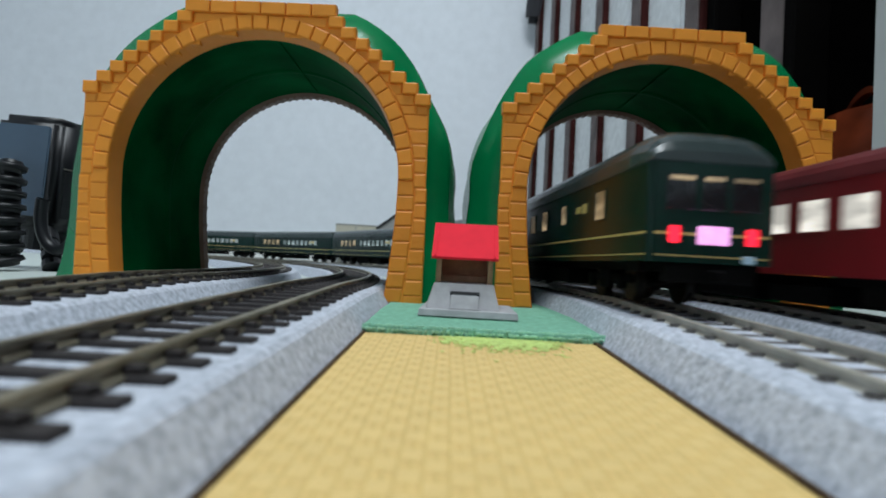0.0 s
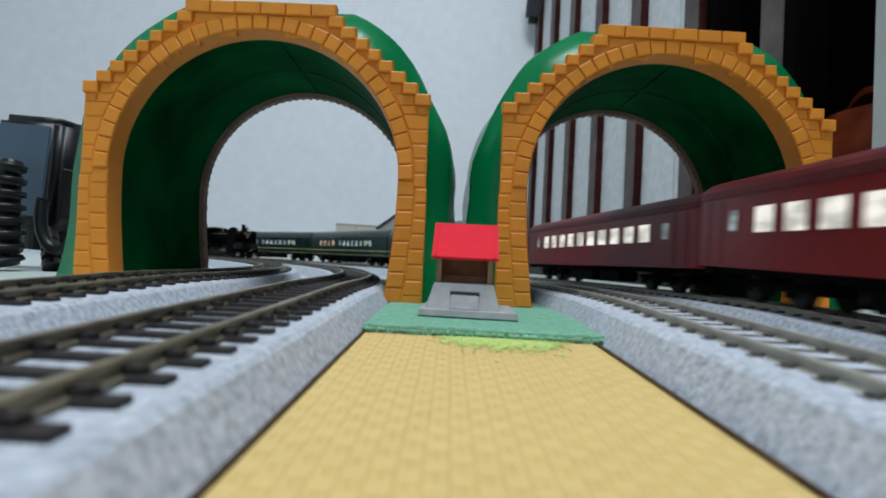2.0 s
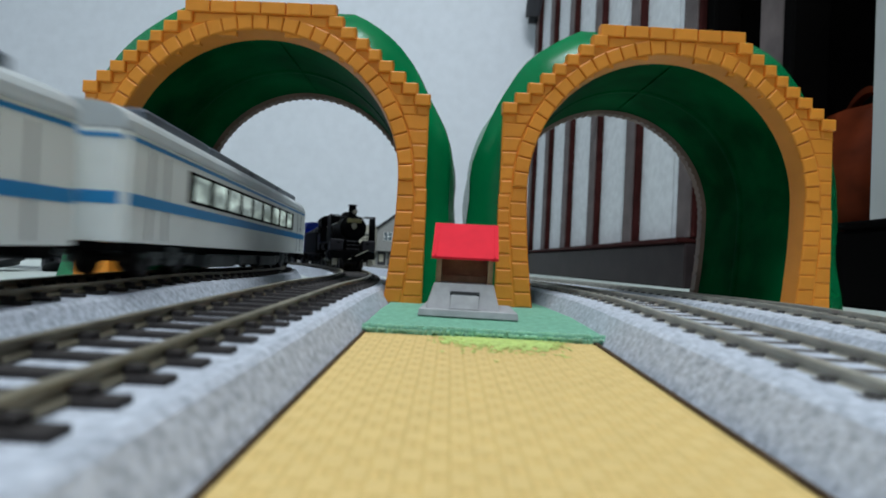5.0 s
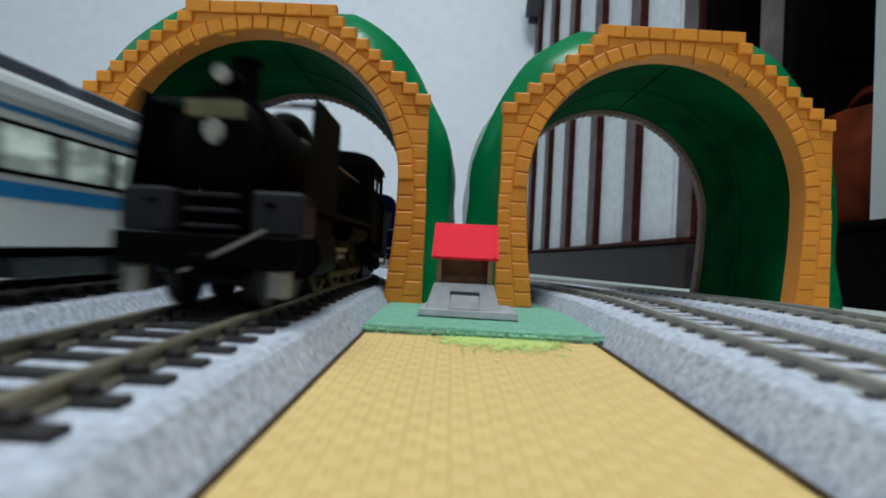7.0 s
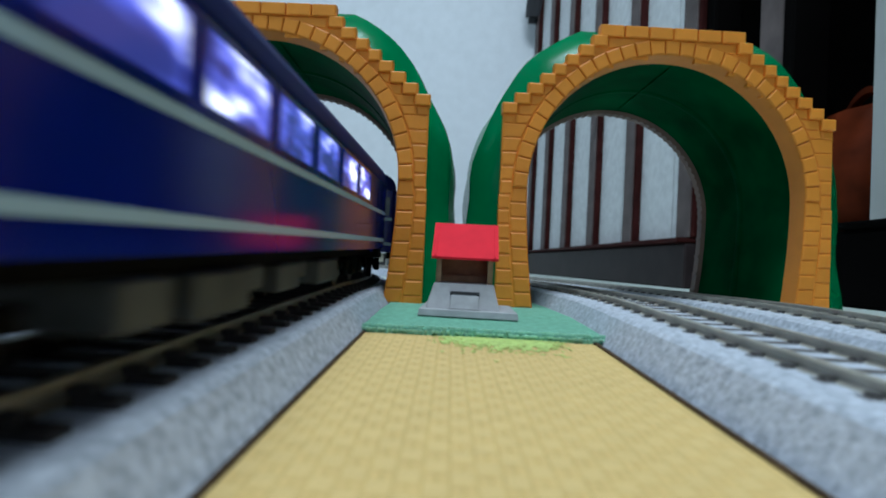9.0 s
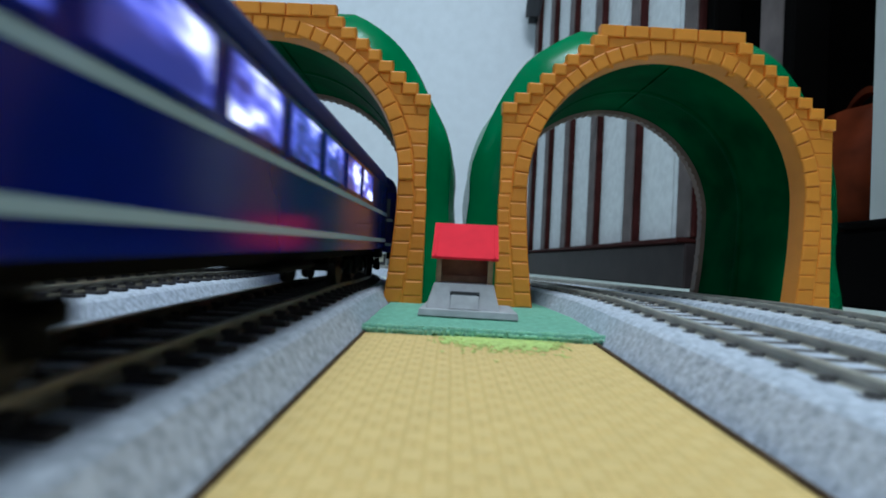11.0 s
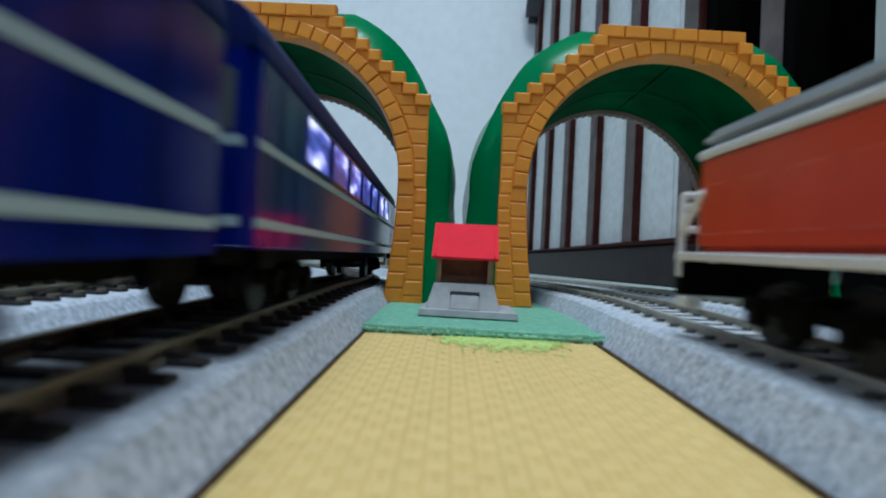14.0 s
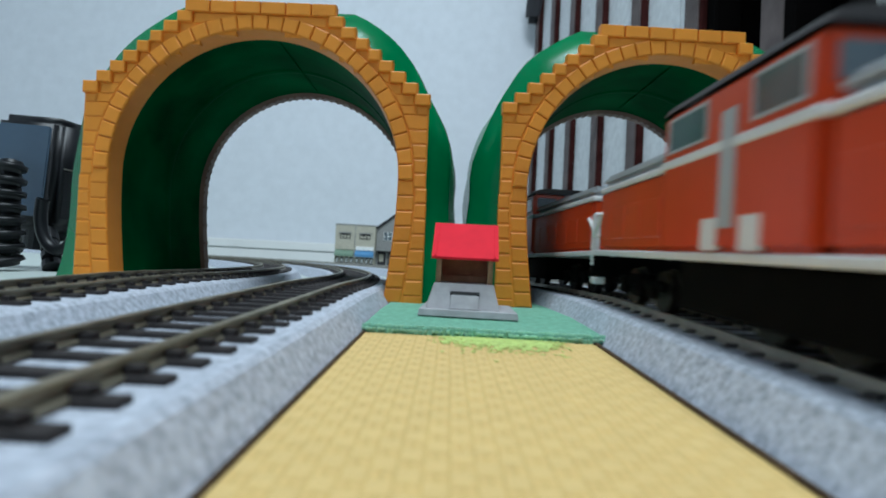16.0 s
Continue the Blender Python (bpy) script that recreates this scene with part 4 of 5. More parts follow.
def white_train():
    def car(cab):
        wins = [(evenly(-0.098 if cab else -0.082, 0.066 if cab else 0.082, 9, 0.0148, 0.0262, 0.0352), G_WHITE, M_UNDER)]
        units = [(-0.09 + 0.046 * i, -0.064 + 0.046 * i, 0.0125, 0.0026) for i in range(4)] if cab else [(-0.108 + 0.055 * i, -0.055 + 0.055 * i, 0.0135, 0.0022) for i in range(4)]
        c = coach("model_railcar", "ivory model express railcar with blue stripes and lit windows", "ivory railcars", M_TWHITE, M_ROOFW, length=0.250, width=0.0364, zb=0.0105,
                  stripes=((0.0205, 0.0238, M_BSTRIPE), (0.0380, 0.0392, M_BSTRIPE)), wins=wins, doors=((-0.111, -0.1015, 0.0115, 0.037), (0.100, 0.110, 0.0115, 0.037)),
                  roofboxes=units, roofbox_mat=M_ROOFN, under=M_UNDERG, grey_bogies=True, zr=0.0485, plain_end=M_TWHITE,
                  underboxes=((-0.055, -0.022, -0.016, 0.016, 0.0025), (-0.016, 0.012, -0.016, 0.016, 0.0032), (0.018, 0.055, -0.016, 0.016, 0.0025)))
        side_boxes(c, "window_band", 0.0364, [(-0.100 if cab else -0.085, 0.069 if cab else 0.085, 0.0252, 0.0362)], M_UNDER, 0.00006, "black window band")
        if cab:
            side_boxes(c, "cab_panel", 0.0364, [(0.1175, 0.1242, 0.0255, 0.0358)], M_BSTRIPE, 0.00025, "blue cab corner panel")
            side_boxes(c, "cab_window", 0.0364, [(0.1100, 0.1160, 0.0262, 0.0345)], G_CLEAR, 0.00022)
            side_boxes(c, "skirt_panel", 0.0364, [(0.1195, 0.1242, 0.0108, 0.0200)], M_BSTRIPE, 0.0002, "blue corner of the skirt")
        return c
    first, c = car(True), car(False)
    return [first, c] + [copy_thing(c, Matrix()) for _ in range(3)]


def green_train():
    def car(tail):
        wins = [([(-0.092, -0.083, 0.0265, 0.0360), (-0.05, -0.043, 0.0275, 0.0350), (-0.020, -0.011, 0.0268, 0.0355), (0.004, 0.013, 0.0268, 0.0355), (0.032, 0.041, 0.0268, 0.0355), (0.082, 0.091, 0.0268, 0.0355)], G_GREEN, M_TGREEN)]
        if not tail:
            wins = [(evenly(-0.085, 0.02, 8, 0.0075, 0.0272, 0.0345), G_GREENC, M_TGREEN), (evenly(0.03, 0.09, 4, 0.0085, 0.0268, 0.0350), G_GREEN, M_TGREEN)]
        c = coach("model_coach", "dark green model sleeping coach with gold line" + (" and glowing tail lamps" if tail else ""), "dark green coaches", M_TGREEN, M_ROOFS, zs=0.0400, zr=0.0508,
                  stripes=((0.0200, 0.0207, M_GOLD), (0.0142, 0.0145, M_GOLD)), wins=wins, doors=((0.099, 0.109, 0.013, 0.039),), gangway=not tail, dome=tail)
        if tail:
            y = -0.124
            for x, m in ((-0.0110, G_TAIL), (0.0110, G_TAIL)):
                part("tail_lamp", box_bm(x - 0.0016, x + 0.0016, y - 0.0010, y, 0.0178, 0.0224, 0.0003), m, c, "glowing red tail lamp")
            part("headboard", box_bm(-0.0045, 0.0045, y - 0.0011, y, 0.0176, 0.0226, 0.0003), G_SIGN, c, "glowing pink rear headboard")
            for x0, x1 in ((-0.0135, -0.0050), (-0.0035, 0.0035), (0.0050, 0.0135)):
                w = part("rear_window", box_bm(x0, x1, y - 0.0004, y, 0.0270, 0.0365, 0.0002), G_DARK, c)
                part("blind", box_bm(x0 + 0.0006, x1 - 0.0006, y - 0.0006, y - 0.00045, 0.0350, 0.0362), G_GREEN, w)
            part("rear_apron", box_bm(-0.013, 0.013, y + 0.0005, y + 0.003, 0.0070, 0.0124, 0.0005), M_UNDER, c)
            part("jumper_hose", box_bm(0.0085, 0.0120, y - 0.0009, y, 0.0128, 0.0150, 0.0003), M_STRIPE, c)
        # crest and lettering as plain gold bars
        side_boxes(c, "crest", 0.0362, [(-0.074, -0.069, 0.0300, 0.0335), (-0.0675, -0.062, 0.0305, 0.0330)], M_GOLD, 0.00015)
        return c
    tail, c = car(True), car(False)
    return [tail, c] + [copy_thing(c, Matrix()) for _ in range(3)]


def diesel():
    t = empty("model_diesel_locomotive")
    tagged(t, "vermilion model diesel locomotive with white bands", "model train", "vermilion locomotives")
    L = 0.206
    part("frame", box_bm(-0.0175, 0.0175, -L / 2, L / 2, 0.0146, 0.0164, 0.0003), M_WHITEP, t, "white frame edge")
    part("tank", box_bm(-0.0150, 0.0150, -0.035, 0.035, 0.0035, 0.0145, 0.0008), M_UNDER, t)
    for nm, y0, y1 in (("front_hood", 0.0415, 0.0955), ("rear_hood", -0.0955, -0.0135)):
        h = part(nm, box_bm(-0.0166, 0.0166, y0, y1, 0.0165, 0.0362, 0.0012, seg=2), M_DD, t)
        part("hood_band", box_bm(-0.0169, 0.0169, y0 - 0.0003, y1 + 0.0003, 0.0356, 0.0374, 0.0004), M_WHITEP, h, "white band")
        part("hood_top", box_bm(-0.0164, 0.0164, y0, y1, 0.0375, 0.0415, 0.0016, seg=2), M_DDGREY, h, "grey hood top")
        n = 6 if nm == "rear_hood" else 4
        for i in range(n):
            y = y0 + (y1 - y0) * (i + 0.5) / n
            for sx in (-1, 1):
                part("louvre_panel", box_bm(*sorted((sx * 0.0164, sx * 0.0168)), y - 0.0045, y + 0.0045, 0.0200, 0.0300, 0.0002), M_DD, h)
        ye = y1 if y1 > 0.05 else y0
        sg = 1 if y1 > 0.05 else -1
        part("hood_grille", box_bm(-0.009, 0.009, *sorted((ye, ye + sg * 0.0006)), 0.0200, 0.0310), M_DDGREY, h)
        for sx in (-1, 1):
            part("headlamp", cyl_bm(0.0017, 0.0016, Matrix.Translation((sx * 0.0105, ye + sg * 0.0006, 0.0394)) @ Matrix.Rotation(math.pi / 2, 4, "X"), 14), M_STRIPE, h)
    c = part("cab", box_bm(-0.0176, 0.0176, -0.0130, 0.0410, 0.0165, 0.0486, 0.0012, seg=2), M_DD, t)
    part("cab_roof", cab_roof_bm(), M_ROOFD, c)
    part("cab_band", box_bm(-0.0179, 0.0179, -0.0134, 0.0414, 0.0356, 0.0376, 0.0003), M_WHITEP, c, "white band")
    windows(c, 0.0352, [(-0.010, 0.003, 0.0395, 0.0462), (0.020, 0.037, 0.0395, 0.0462)], G_CLEAR, M_DDGREY, "cab_window")
    for sy, y in ((1, 0.0410), (-1, -0.0130)):
        for x in (-0.0105, 0.0105):
            part("windscreen", box_bm(x - 0.0052, x + 0.0052, *sorted((y, y + sy * 0.0003)), 0.0410, 0.0465), G_CLEAR, c)
    for sx in (-1, 1):
        part("cab_door", box_bm(*sorted((sx * 0.0174, sx * 0.0179)), 0.0085, 0.0135, 0.0210, 0.0430), M_DDGREY, c, "pale handrail strip by the cab door")
        for y in (0.0, 0.014):
            part("cab_step", box_bm(*sorted((sx * 0.0150, sx * 0.0178)), y, y + 0.006, 0.0168, 0.0230), M_WHITEP, c, "white-edged step plate")
    part("exhaust", cyl_bm(0.0042, 0.006, pose(0, -0.024, 0.0440), 18), M_DDGREY, t)
    for sy in (-1, 1):
        y = sy * L / 2
        part("buffer_beam", box_bm(-0.0172, 0.0172, *sorted((y - sy * 0.002, y)), 0.0070, 0.0145, 0.0004), M_UNDER, t)
        coupler(t, y, sy)
        for sx in (-1, 1):
            b = bmesh.new()
            cyl_bm(0.0008, 0.018, pose(sx * 0.0168, y - sy * 0.0012, 0.0200), 8, bm=b)
            cyl_bm(0.0008, 0.015, pose(sx * 0.0100, y - sy * 0.0012, 0.0190), 8, bm=b)
            for z in (0.0265, 0.0290, 0.0215):
                cyl_bm(0.0008, 0.0068, Matrix.Translation((sx * 0.0134, y - sy * 0.0012, z)) @ Matrix.Rotation(math.pi / 2, 4, "Y"), 8, bm=b)
            cyl_bm(0.0008, 0.012, Matrix.Translation((sx * 0.0168, y - sy * 0.006, 0.0250)) @ Matrix.Rotation(math.pi / 2 - 0.7 * sy, 4, "X"), 8, bm=b)
            part("handrail", b, M_WHITEP, t, "white end handrail")
            part("end_step", box_bm(*sorted((sx * 0.0135, sx * 0.0172)), *sorted((y - sy * 0.0055, y - sy * 0.0005)), 0.0045, 0.0068, 0.0003), M_WHITEP, t)
    for y in (-0.068, 0.0, 0.068):
        bogie(t, y, M_UNDER, base=0.022 if y else 0.018)
    return [t, copy_thing(t, Matrix())]


def cab_roof_bm():
    b = roof_bm(0.0356, 0.0560, 0.0487, 0.0520)
    b.transform(Matrix.Translation((0, 0.014, 0)))
    return b


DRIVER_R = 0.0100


def steam_loco():
    """Engine whose front points to negative y; buffer beam at y = 0. Returns the engine, its turning parts and the tender."""
    t = empty("model_steam_locomotive")
    tagged(t, "black model steam locomotive with smoke deflectors", "model train")
    ax = Matrix.Rotation(math.pi / 2, 4, "X")
    part("frame", box_bm(-0.0075, 0.0075, 0.001, 0.118, 0.0070, 0.0135, 0.0005), M_LOCO, t)
    part("buffer_beam", box_bm(-0.0180, 0.0180, 0.0, 0.0022, 0.0085, 0.0149, 0.0004), M_LOCO, t)
    b = cyl_bm(0.0100, 0.086, Matrix.Translation((0, 0.057, 0.0335)) @ ax, 32)
    part("boiler", b, M_LOCO, t, smooth=False)
    s = part("smokebox", cyl_bm(0.0106, 0.022, Matrix.Translation((0, 0.0165, 0.0335)) @ ax, 36), M_LOCO, t)
    d = bmesh.new()
    bmesh.ops.create_uvsphere(d, u_segments=28, v_segments=10, radius=0.0094)
    d.transform(Matrix.Translation((0, 0.0055, 0.0335)) @ Matrix.Diagonal((1, 0.28, 1, 1)))
    part("smokebox_door", d, M_LOCO, s, smooth=True)
    part("door_handle", cyl_bm(0.0012, 0.002, Matrix.Translation((0, 0.0022, 0.0335)) @ ax, 10), M_STEEL, s)
    part("number_plate", box_bm(-0.0058, 0.0058, 0.0016, 0.0030, 0.0377, 0.0409, 0.0002), M_PLATE, s, "brass front plate, blank")
    part("shield", cyl_bm(0.0023, 0.0008, Matrix.Translation((0, 0.0018, 0.0353)) @ ax, 6), M_STEEL, s, "pale shield-shaped front emblem")
    for y in (0.034, 0.052, 0.070, 0.088):
        part("boiler_band", cyl_bm(0.01025, 0.0010, Matrix.Translation((0, y, 0.0335)) @ ax, 32), M_RUST, t)
    part("chimney", cyl_bm(0.0034, 0.0105, pose(0, 0.016, 0.0475), 20, 0.0028, bm=cyl_bm(0.0028, 0.0015, pose(0, 0.016, 0.0526), 20, 0.0040)), M_LOCO, t)
    part("headlamp", cyl_bm(0.0023, 0.0055, Matrix.Translation((0, 0.0068, 0.0468)) @ ax, 20), M_LOCO, t)
    part("lamp_glass", cyl_bm(0.0017, 0.0006, Matrix.Translation((0, 0.0038, 0.0468)) @ ax, 20), M_STEEL, t, "pale headlamp glass")
    dm = bmesh.new()
    bmesh.ops.create_uvsphere(dm, u_segments=20, v_segments=12, radius=1)
    dm.transform(Matrix.Translation((0, 0.048, 0.0438)) @ Matrix.Diagonal((0.0058, 0.0125, 0.0062, 1)))
    part("dome", dm, M_LOCO, t, smooth=True)
    part("safety_valve", cyl_bm(0.0014, 0.005, pose(0, 0.083, 0.0455), 10), M_BRASS, t)
    for sx in (-1, 1):
        b = box_bm(*sorted((sx * 0.0176, sx * 0.0182)), 0.004, 0.032, 0.0215, 0.0440, 0.0)
        for v in b.verts:
            if v.co.z > 0.03 and v.co.y < 0.01:
                v.co.y += 0.004
        part("smoke_deflector", b, M_LOCO, t)
        part("deflector_stay", cyl_bm(0.0004, 0.008, Matrix.Translation((sx * 0.0145, 0.014, 0.0440)) @ Matrix.Rotation(math.pi / 2, 4, "Y"), 8), M_LOCO, t)
        part("running_board", box_bm(*sorted((sx * 0.0095, sx * 0.0178)), 0.0125, 0.112, 0.0212, 0.0222), M_LOCO, t)
        part("pilot_deck", box_bm(*sorted((sx * 0.0078, sx * 0.0182)), 0.0022, 0.012, 0.0150, 0.0238, 0.0006), M_LOCOG, t)
        part("pilot_hatch", box_bm(*sorted((sx * 0.0105, sx * 0.0128)), 0.0019, 0.0024, 0.0205, 0.0215), M_LOCO, t)
        c = part("cylinder", cyl_bm(0.0052, 0.017, Matrix.Translation((sx * 0.0135, 0.0245, 0.0112)) @ ax, 20), M_LOCO, t)
        part("valve_chest", box_bm(*sorted((sx * 0.0095, sx * 0.0172)), 0.016, 0.033, 0.0135, 0.0208, 0.001), M_LOCO, c)
        part("cylinder_cover", cyl_bm(0.0040, 0.0012, Matrix.Translation((sx * 0.0135, 0.0154, 0.0112)) @ ax, 20), M_RUST, c)
        part("crosshead_guide", box_bm(*sorted((sx * 0.0150, sx * 0.0166)), 0.033, 0.056, 0.0120, 0.0132), M_STEEL, t)
        part("piston_rod", cyl_bm(0.0007, 0.022, Matrix.Translation((sx * 0.0155, 0.043, 0.0108)) @ ax, 10), M_STEEL, t)
        part("footstep", box_bm(*sorted((sx * 0.0120, sx * 0.0160)), 0.001, 0.005, 0.0030, 0.0084, 0.0004), M_STEEL, t, "worn bright front step")
        part("step_bracket", box_bm(*sorted((sx * 0.0118, sx * 0.0132)), 0.0052, 0.0064, 0.0040, 0.0140), M_LOCOG, t)
        part("handrail", cyl_bm(0.0004, 0.080, Matrix.Translation((sx * 0.0115, 0.062, 0.0380)) @ ax, 8), M_STEEL, t)
        part("air_tank", cyl_bm(0.0030, 0.030, Matrix.Translation((sx * 0.0138, 0.078, 0.0182)) @ ax, 16), M_LOCO, t)
        part("sand_pipe", cyl_bm(0.0006, 0.016, pose(sx * 0.0105, 0.050, 0.0300, 0, sx * 15, 0), 8), M_RUST, t)
    for z in (0.0160, 0.0192, 0.0222):
        part("front_step", box_bm(-0.0052, 0.0052, 0.0016, 0.0050, z, z + 0.0008, 0.0002), M_LOCOG, t)
    part("smokebox_saddle", box_bm(-0.0058, 0.0058, 0.0055, 0.026, 0.0138, 0.0240, 0.0008), M_LOCO, t)
    part("top_stay", cyl_bm(0.0004, 0.0350, Matrix.Translation((0, 0.0110, 0.0428)) @ Matrix.Rotation(math.pi / 2, 4, "Y"), 8), M_LOCOG, t)
    part("coupler", box_bm(-0.0016, 0.0016, -0.0045, 0.0, 0.0085, 0.0112, 0.0004), M_LOCO, t)
    part("lifting_rod", cyl_bm(0.0004, 0.018, Matrix.Translation((0.004, -0.0006, 0.0118)) @ Matrix.Rotation(math.pi / 2 - 0.5, 4, "Y"), 8), M_STEEL, t)
    # cab with openings
    for sx in (-1, 1):
        b = bmesh.new()
        x = sorted((sx * 0.0166, sx * 0.0174))
        for q in ((0.098, 0.124, 0.0155, 0.0312), (0.098, 0.124, 0.0402, 0.0440), (0.098, 0.1005, 0.0312, 0.0402), (0.1085, 0.1115, 0.0312, 0.0402), (0.1195, 0.124, 0.0312, 0.0402)):
            box_bm(*x, *q, 0, b)
        part("cab_side", b, M_LOCO, t)
    part("cab_front", box_bm(-0.0165, 0.0165, 0.098, 0.0988, 0.0224, 0.0440), M_LOCO, t)
    r = roof_bm(0.0362, 0.032, 0.0441, 0.0497)
    r.transform(Matrix.Translation((0, 0.112, 0)))
    part("cab_roof", r, M_LOCO, t)
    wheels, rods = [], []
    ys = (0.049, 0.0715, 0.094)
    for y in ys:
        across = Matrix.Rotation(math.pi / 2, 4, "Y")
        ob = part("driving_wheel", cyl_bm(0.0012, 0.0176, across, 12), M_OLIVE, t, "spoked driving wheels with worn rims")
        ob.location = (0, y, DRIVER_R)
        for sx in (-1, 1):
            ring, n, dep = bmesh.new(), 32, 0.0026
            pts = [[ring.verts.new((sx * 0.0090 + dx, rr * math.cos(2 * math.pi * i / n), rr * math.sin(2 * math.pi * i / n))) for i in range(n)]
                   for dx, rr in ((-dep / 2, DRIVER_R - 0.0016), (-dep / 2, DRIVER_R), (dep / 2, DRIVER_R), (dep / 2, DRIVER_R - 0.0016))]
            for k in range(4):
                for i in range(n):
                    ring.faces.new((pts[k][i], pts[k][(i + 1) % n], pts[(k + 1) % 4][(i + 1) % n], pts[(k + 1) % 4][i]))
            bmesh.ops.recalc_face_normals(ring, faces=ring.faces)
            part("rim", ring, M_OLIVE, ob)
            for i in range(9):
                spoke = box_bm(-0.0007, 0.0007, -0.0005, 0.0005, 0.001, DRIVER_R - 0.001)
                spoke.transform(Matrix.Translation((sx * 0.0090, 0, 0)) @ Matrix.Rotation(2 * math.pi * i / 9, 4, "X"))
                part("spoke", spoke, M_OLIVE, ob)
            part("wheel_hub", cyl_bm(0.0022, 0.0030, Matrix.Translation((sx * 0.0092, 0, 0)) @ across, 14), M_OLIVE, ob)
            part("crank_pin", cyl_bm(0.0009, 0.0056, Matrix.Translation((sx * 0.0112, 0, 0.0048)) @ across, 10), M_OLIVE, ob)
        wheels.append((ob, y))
    for sx in (-1, 1):
        b = box_bm(*sorted((sx * 0.0125, sx * 0.0137)), ys[0] - 0.002, ys[2] + 0.002, -0.0010, 0.0010, 0.0003)
        for y in ys:
            cyl_bm(0.0018, 0.0016, Matrix.Translation((sx * 0.0131, y, 0)) @ Matrix.Rotation(math.pi / 2, 4, "Y"), 14, bm=b)
        ob = part("side_rod", b, M_OLIVE, t, "bright coupling rod")
        rods.append(ob)
    for y, r in ((0.010, 0.0056), (0.0285, 0.0056), (0.113, 0.0060)):
        w = wheelset_bm(r)
        w.transform(Matrix.Translation((0, y, r)))
        part("small_wheelset", w, M_WHEEL, t)
    # tender
    d = empty("model_tender")
    tagged(d, "black model tender heaped with coal", "model train")
    b = box_bm(-0.0172, 0.0172, 0.0, 0.066, 0.0120, 0.0345, 0.0012, seg=2)
    part("tank", b, M_LOCO, d)
    part("tank_rim", box_bm(-0.0176, 0.0176, -0.0004, 0.0664, 0.0338, 0.0350), M_RUST, d)
    part("tank_sill", box_bm(-0.0176, 0.0176, -0.0004, 0.0664, 0.0118, 0.0132), M_RUST, d)
    rng = random.Random(5)
    coal = bmesh.new()
    for i in range(260):
        k = rng.uniform(0.0010, 0.0020)
        b = bmesh.new()
        bmesh.ops.create_icosphere(b, subdivisions=1, radius=k)
        x, y = rng.uniform(-0.0145, 0.0145), rng.uniform(0.003, 0.046)
        join_bm(coal, b, Matrix.Translation((x, y, 0.0356 + 0.0090 * (1 - (x / 0.0155) ** 2) * min(1, (0.052 - y) / 0.034) * rng.uniform(0.75, 1))))
    tagged(part("coal", coal, M_BLACK, d), kind="stuff")
    bed = box_bm(-0.0150, 0.0150, 0.002, 0.047, 0.0350, 0.0362)
    for v in bed.verts:
        if v.co.z > 0.0356 and v.co.y < 0.02:
            v.co.z, v.co.x = 0.0415, v.co.x * 0.6
    part("coal_bed", bed, M_BLACK, d)
    part("rear_lamp", cyl_bm(0.0022, 0.004, Matrix.Translation((0, 0.066, 0.0385)) @ ax, 16), M_LOCO, d)
    for y in (0.016, 0.049):
        bogie(d, y, M_LOCO, base=0.018)
    part("frame", box_bm(-0.013, 0.013, -0.002, 0.066, 0.0090, 0.0117), M_LOCO, d)
    return t, wheels, rods, d


# ---- build ----
room()
partition()
cabinet()
shops()
gadget()
blue = blue_train()
red = red_train()
white = white_train()
green = green_train()
diesels = diesel()
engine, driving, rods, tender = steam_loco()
shelter()
grass_mat()
build_tunnel(-0.0845, 0.2197, 0.0024, -0.5, 0.3, 1)
build_tunnel(0.0941, 0.2294, 0.0038, -0.4, 2.3, 2)
for k in TRACKS:
    build_track(k)
paving()

# ---- motion along the tracks: seconds and metres of a train's leading or trailing end ----
GREEN_TAIL = ((0.0, 0.144), (0.6, 0.239), (1.0, 0.302), (2.5, 0.552), (3.4, 0.722), (3.6, 0.788), (3.8, 0.858), (4.0, 0.935), (4.2, 0.990), (10.0, 2.15), (12.5, 2.5), (16.0, 2.5))
RED_TAIL = ((0.0, 0.834), (0.6, 0.738), (1.0, 0.670), (1.5, 0.577), (2.0, 0.489), (2.5, 0.398), (3.0, 0.3035), (3.5, 0.2045), (4.2, 0.065), (6.0, -0.29), (7.5, -0.55), (9.0, -0.60), (16.0, -0.60))
WHITE_HEAD = ((0.0, -0.325), (2.5, 0.162), (3.0, 0.2505), (4.0, 0.4525), (4.2, 0.492), (6.5, 0.934), (9.0, 1.43), (12.0, 2.01), (16.0, 2.75))
BLUE_HEAD = ((0.0, 1.450), (2.6, 1.010), (4.2, 0.765), (6.4, 0.411), (7.0, 0.312), (7.6, 0.219), (8.0, 0.1430), (8.5, 0.0530), (9.2, -0.047), (11.3, -0.303),
             (11.7, -0.366), (12.1, -0.421), (13.0, -0.551), (13.7, -0.646), (14.0, -0.690), (15.4, -0.8785), (15.6, -0.914), (15.8, -0.950), (16.0, -0.989))
DIESEL_HEAD = ((0.0, -0.75), (6.0, -0.75), (8.0, -0.66), (14.0, 0.119), (14.6, 0.204), (15.0, 0.268), (15.5, 0.331), (16.0, 0.400))


def along(table, t):
    return float(np.interp(t, [a for a, _ in table], [b for _, b in table]))


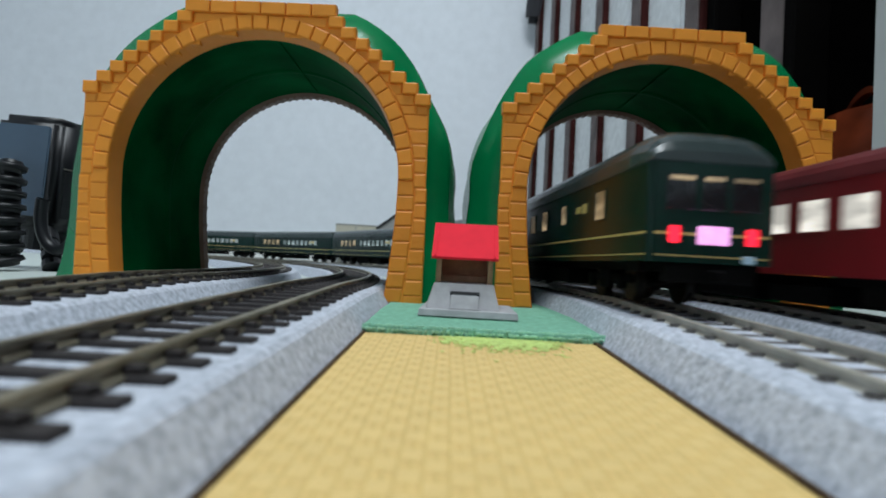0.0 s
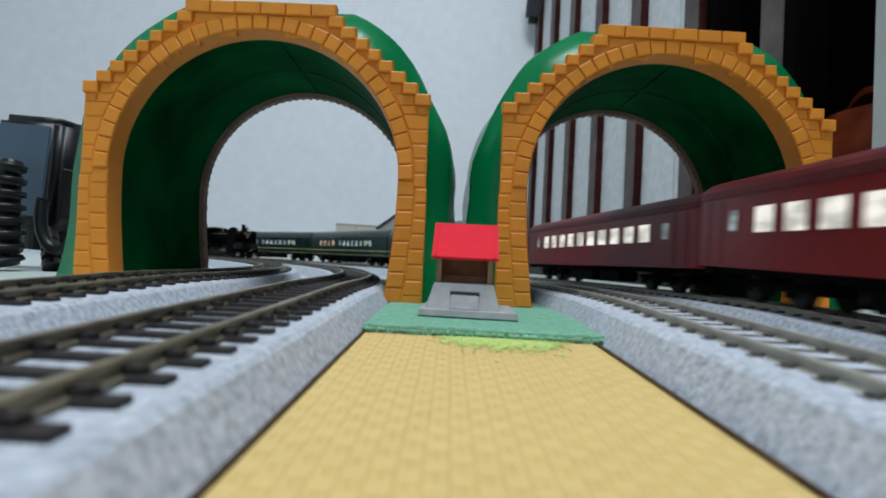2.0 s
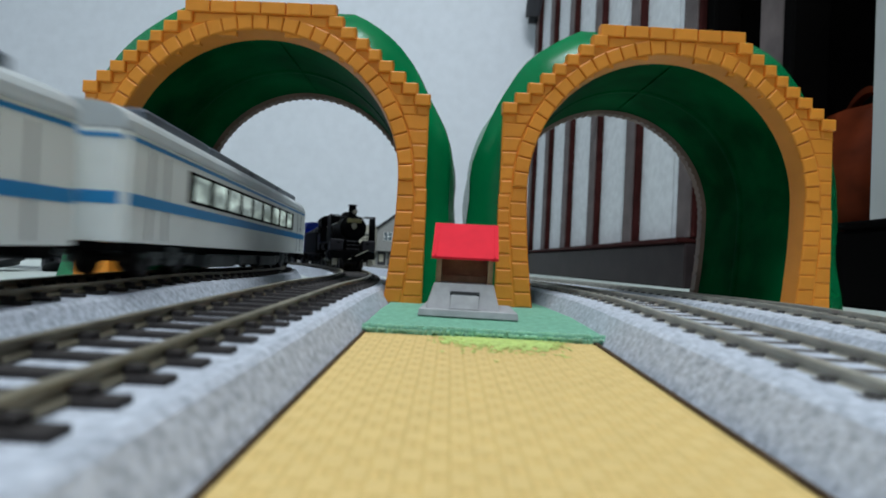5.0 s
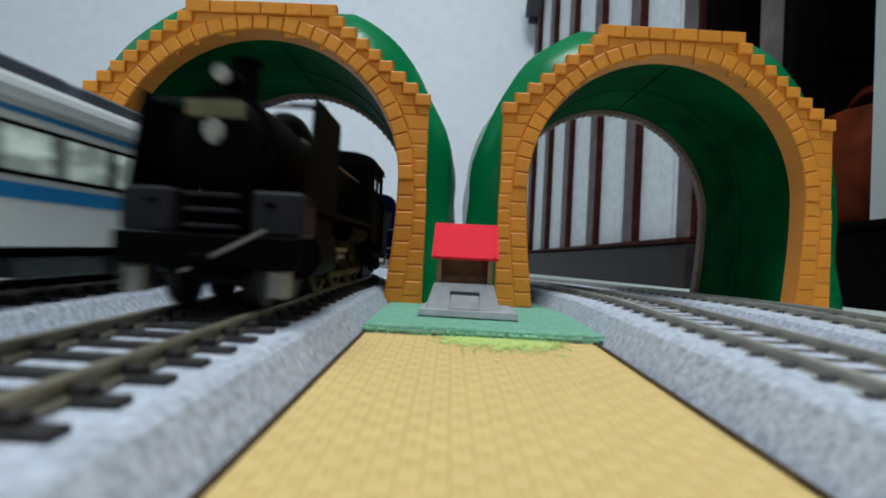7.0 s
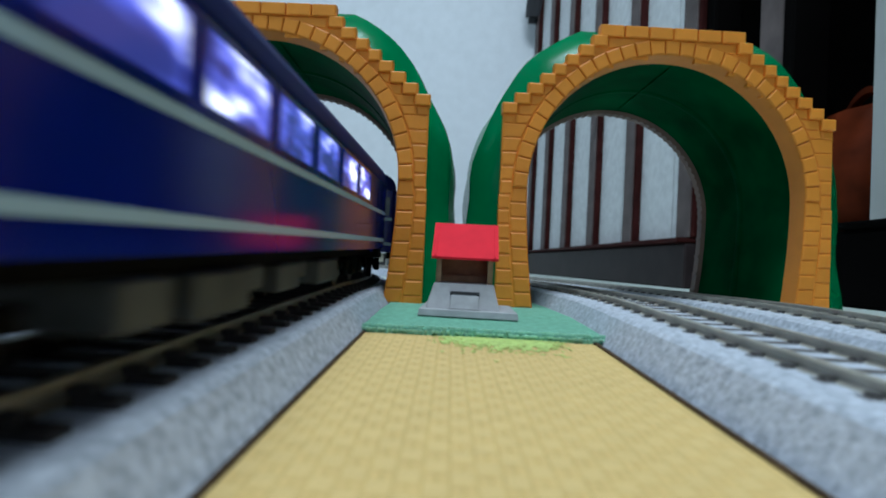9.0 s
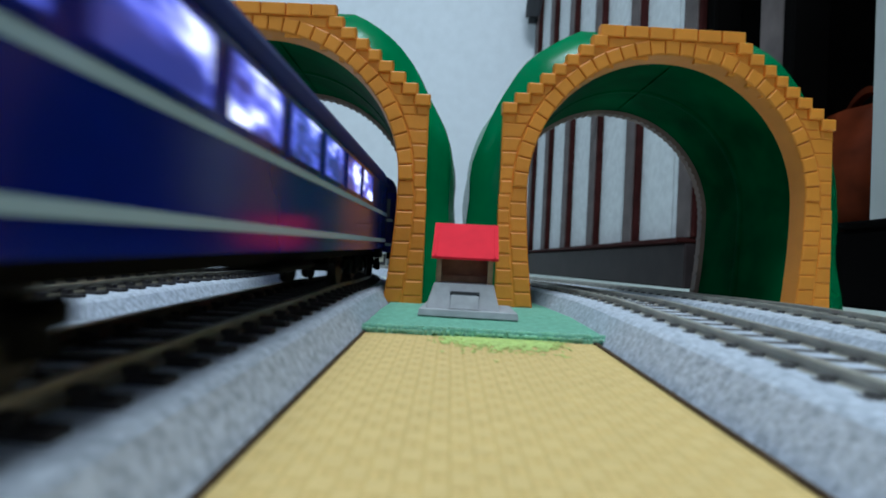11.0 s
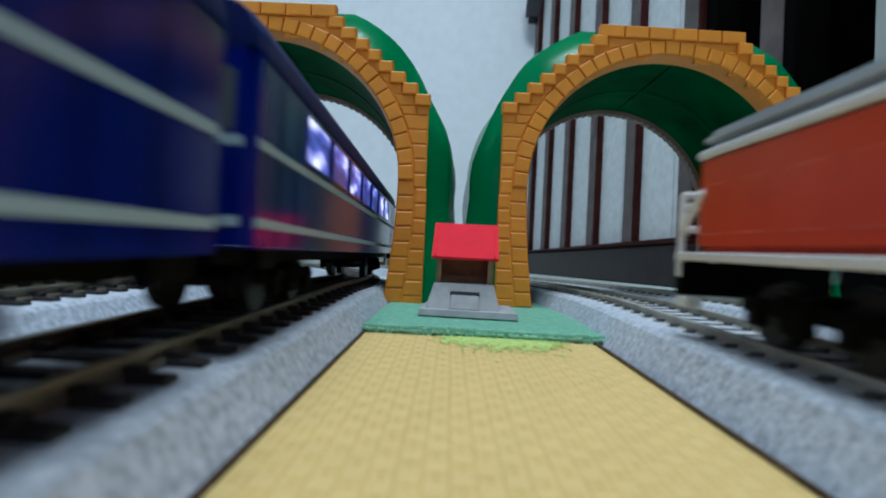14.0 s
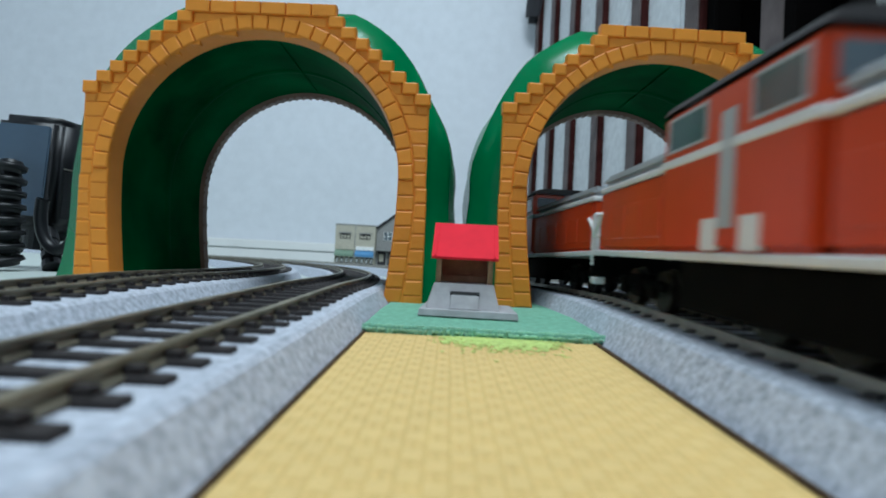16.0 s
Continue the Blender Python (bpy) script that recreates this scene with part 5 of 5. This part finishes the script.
def run(thing, track, middle, base, step=0.25):
    """Key a vehicle whose bogies stand base metres apart; middle(t) is the place of its middle on the track."""
    rows = []
    for i in range(int(16 / step) + 1):
        t = i * step
        s = middle(t)
        p, _ = on_track(track, s + base / 2)
        q, _ = on_track(track, s - base / 2)
        d = (p - q).normalized()
        c = (p + q) / 2
        rows.append((t, pose(c.x, c.y, c.z, math.degrees(math.asin(d.z)), 0, math.degrees(math.atan2(-d.x, d.y)))))
    walk(thing, rows)


LOCO_GAP, PITCH = 0.212, 0.254


def motions():
    for i, c in enumerate(green):
        run(c, "R1", lambda t, i=i: along(GREEN_TAIL, t) + 0.124 + PITCH * i, 0.162)
    for i, c in enumerate(red):
        run(c, "R2", lambda t, i=i: along(RED_TAIL, t) - 0.124 - PITCH * i, 0.162)
    for i, c in enumerate(white):
        run(c, "L2", lambda t, i=i: along(WHITE_HEAD, t) - 0.125 - 0.260 * i, 0.168)
    for i, c in enumerate(blue):
        run(c, "L1", lambda t, i=i: along(BLUE_HEAD, t) + 0.124 + PITCH * i, 0.162)
    for i, c in enumerate(diesels):
        run(c, "R1", lambda t, i=i: along(DIESEL_HEAD, t) - 0.103 - 0.210 * i, 0.136)
    run_from_front(engine, "L1", lambda t: along(BLUE_HEAD, t) - LOCO_GAP, 0.010, 0.113)
    run_from_front(tender, "L1", lambda t: along(BLUE_HEAD, t) - 0.0805, 0.016, 0.049)
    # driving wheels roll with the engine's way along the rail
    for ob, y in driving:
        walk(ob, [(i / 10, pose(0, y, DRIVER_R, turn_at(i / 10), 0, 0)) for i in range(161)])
    for ob in rods:
        rows = []
        for i in range(161):
            a = radians(turn_at(i / 10))
            rows.append((i / 10, pose(0, -0.0048 * math.sin(a), DRIVER_R + 0.0048 * math.cos(a))))
        walk(ob, rows)


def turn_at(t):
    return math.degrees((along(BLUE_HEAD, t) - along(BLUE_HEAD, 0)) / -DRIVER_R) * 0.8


def run_from_front(thing, track, front, y0, y1):
    """Key a vehicle whose front end lies at its own y = 0, guided at y0 and y1."""
    rows = []
    for i in range(65):
        t = i * 0.25
        s = front(t)
        p, _ = on_track(track, s + y1)
        q, _ = on_track(track, s + y0)
        d = (p - q).normalized()
        c = q - d * y0
        rows.append((t, pose(c.x, c.y, c.z, math.degrees(math.asin(d.z)), 0, math.degrees(math.atan2(-d.x, d.y)))))
    walk(thing, rows)


motions()
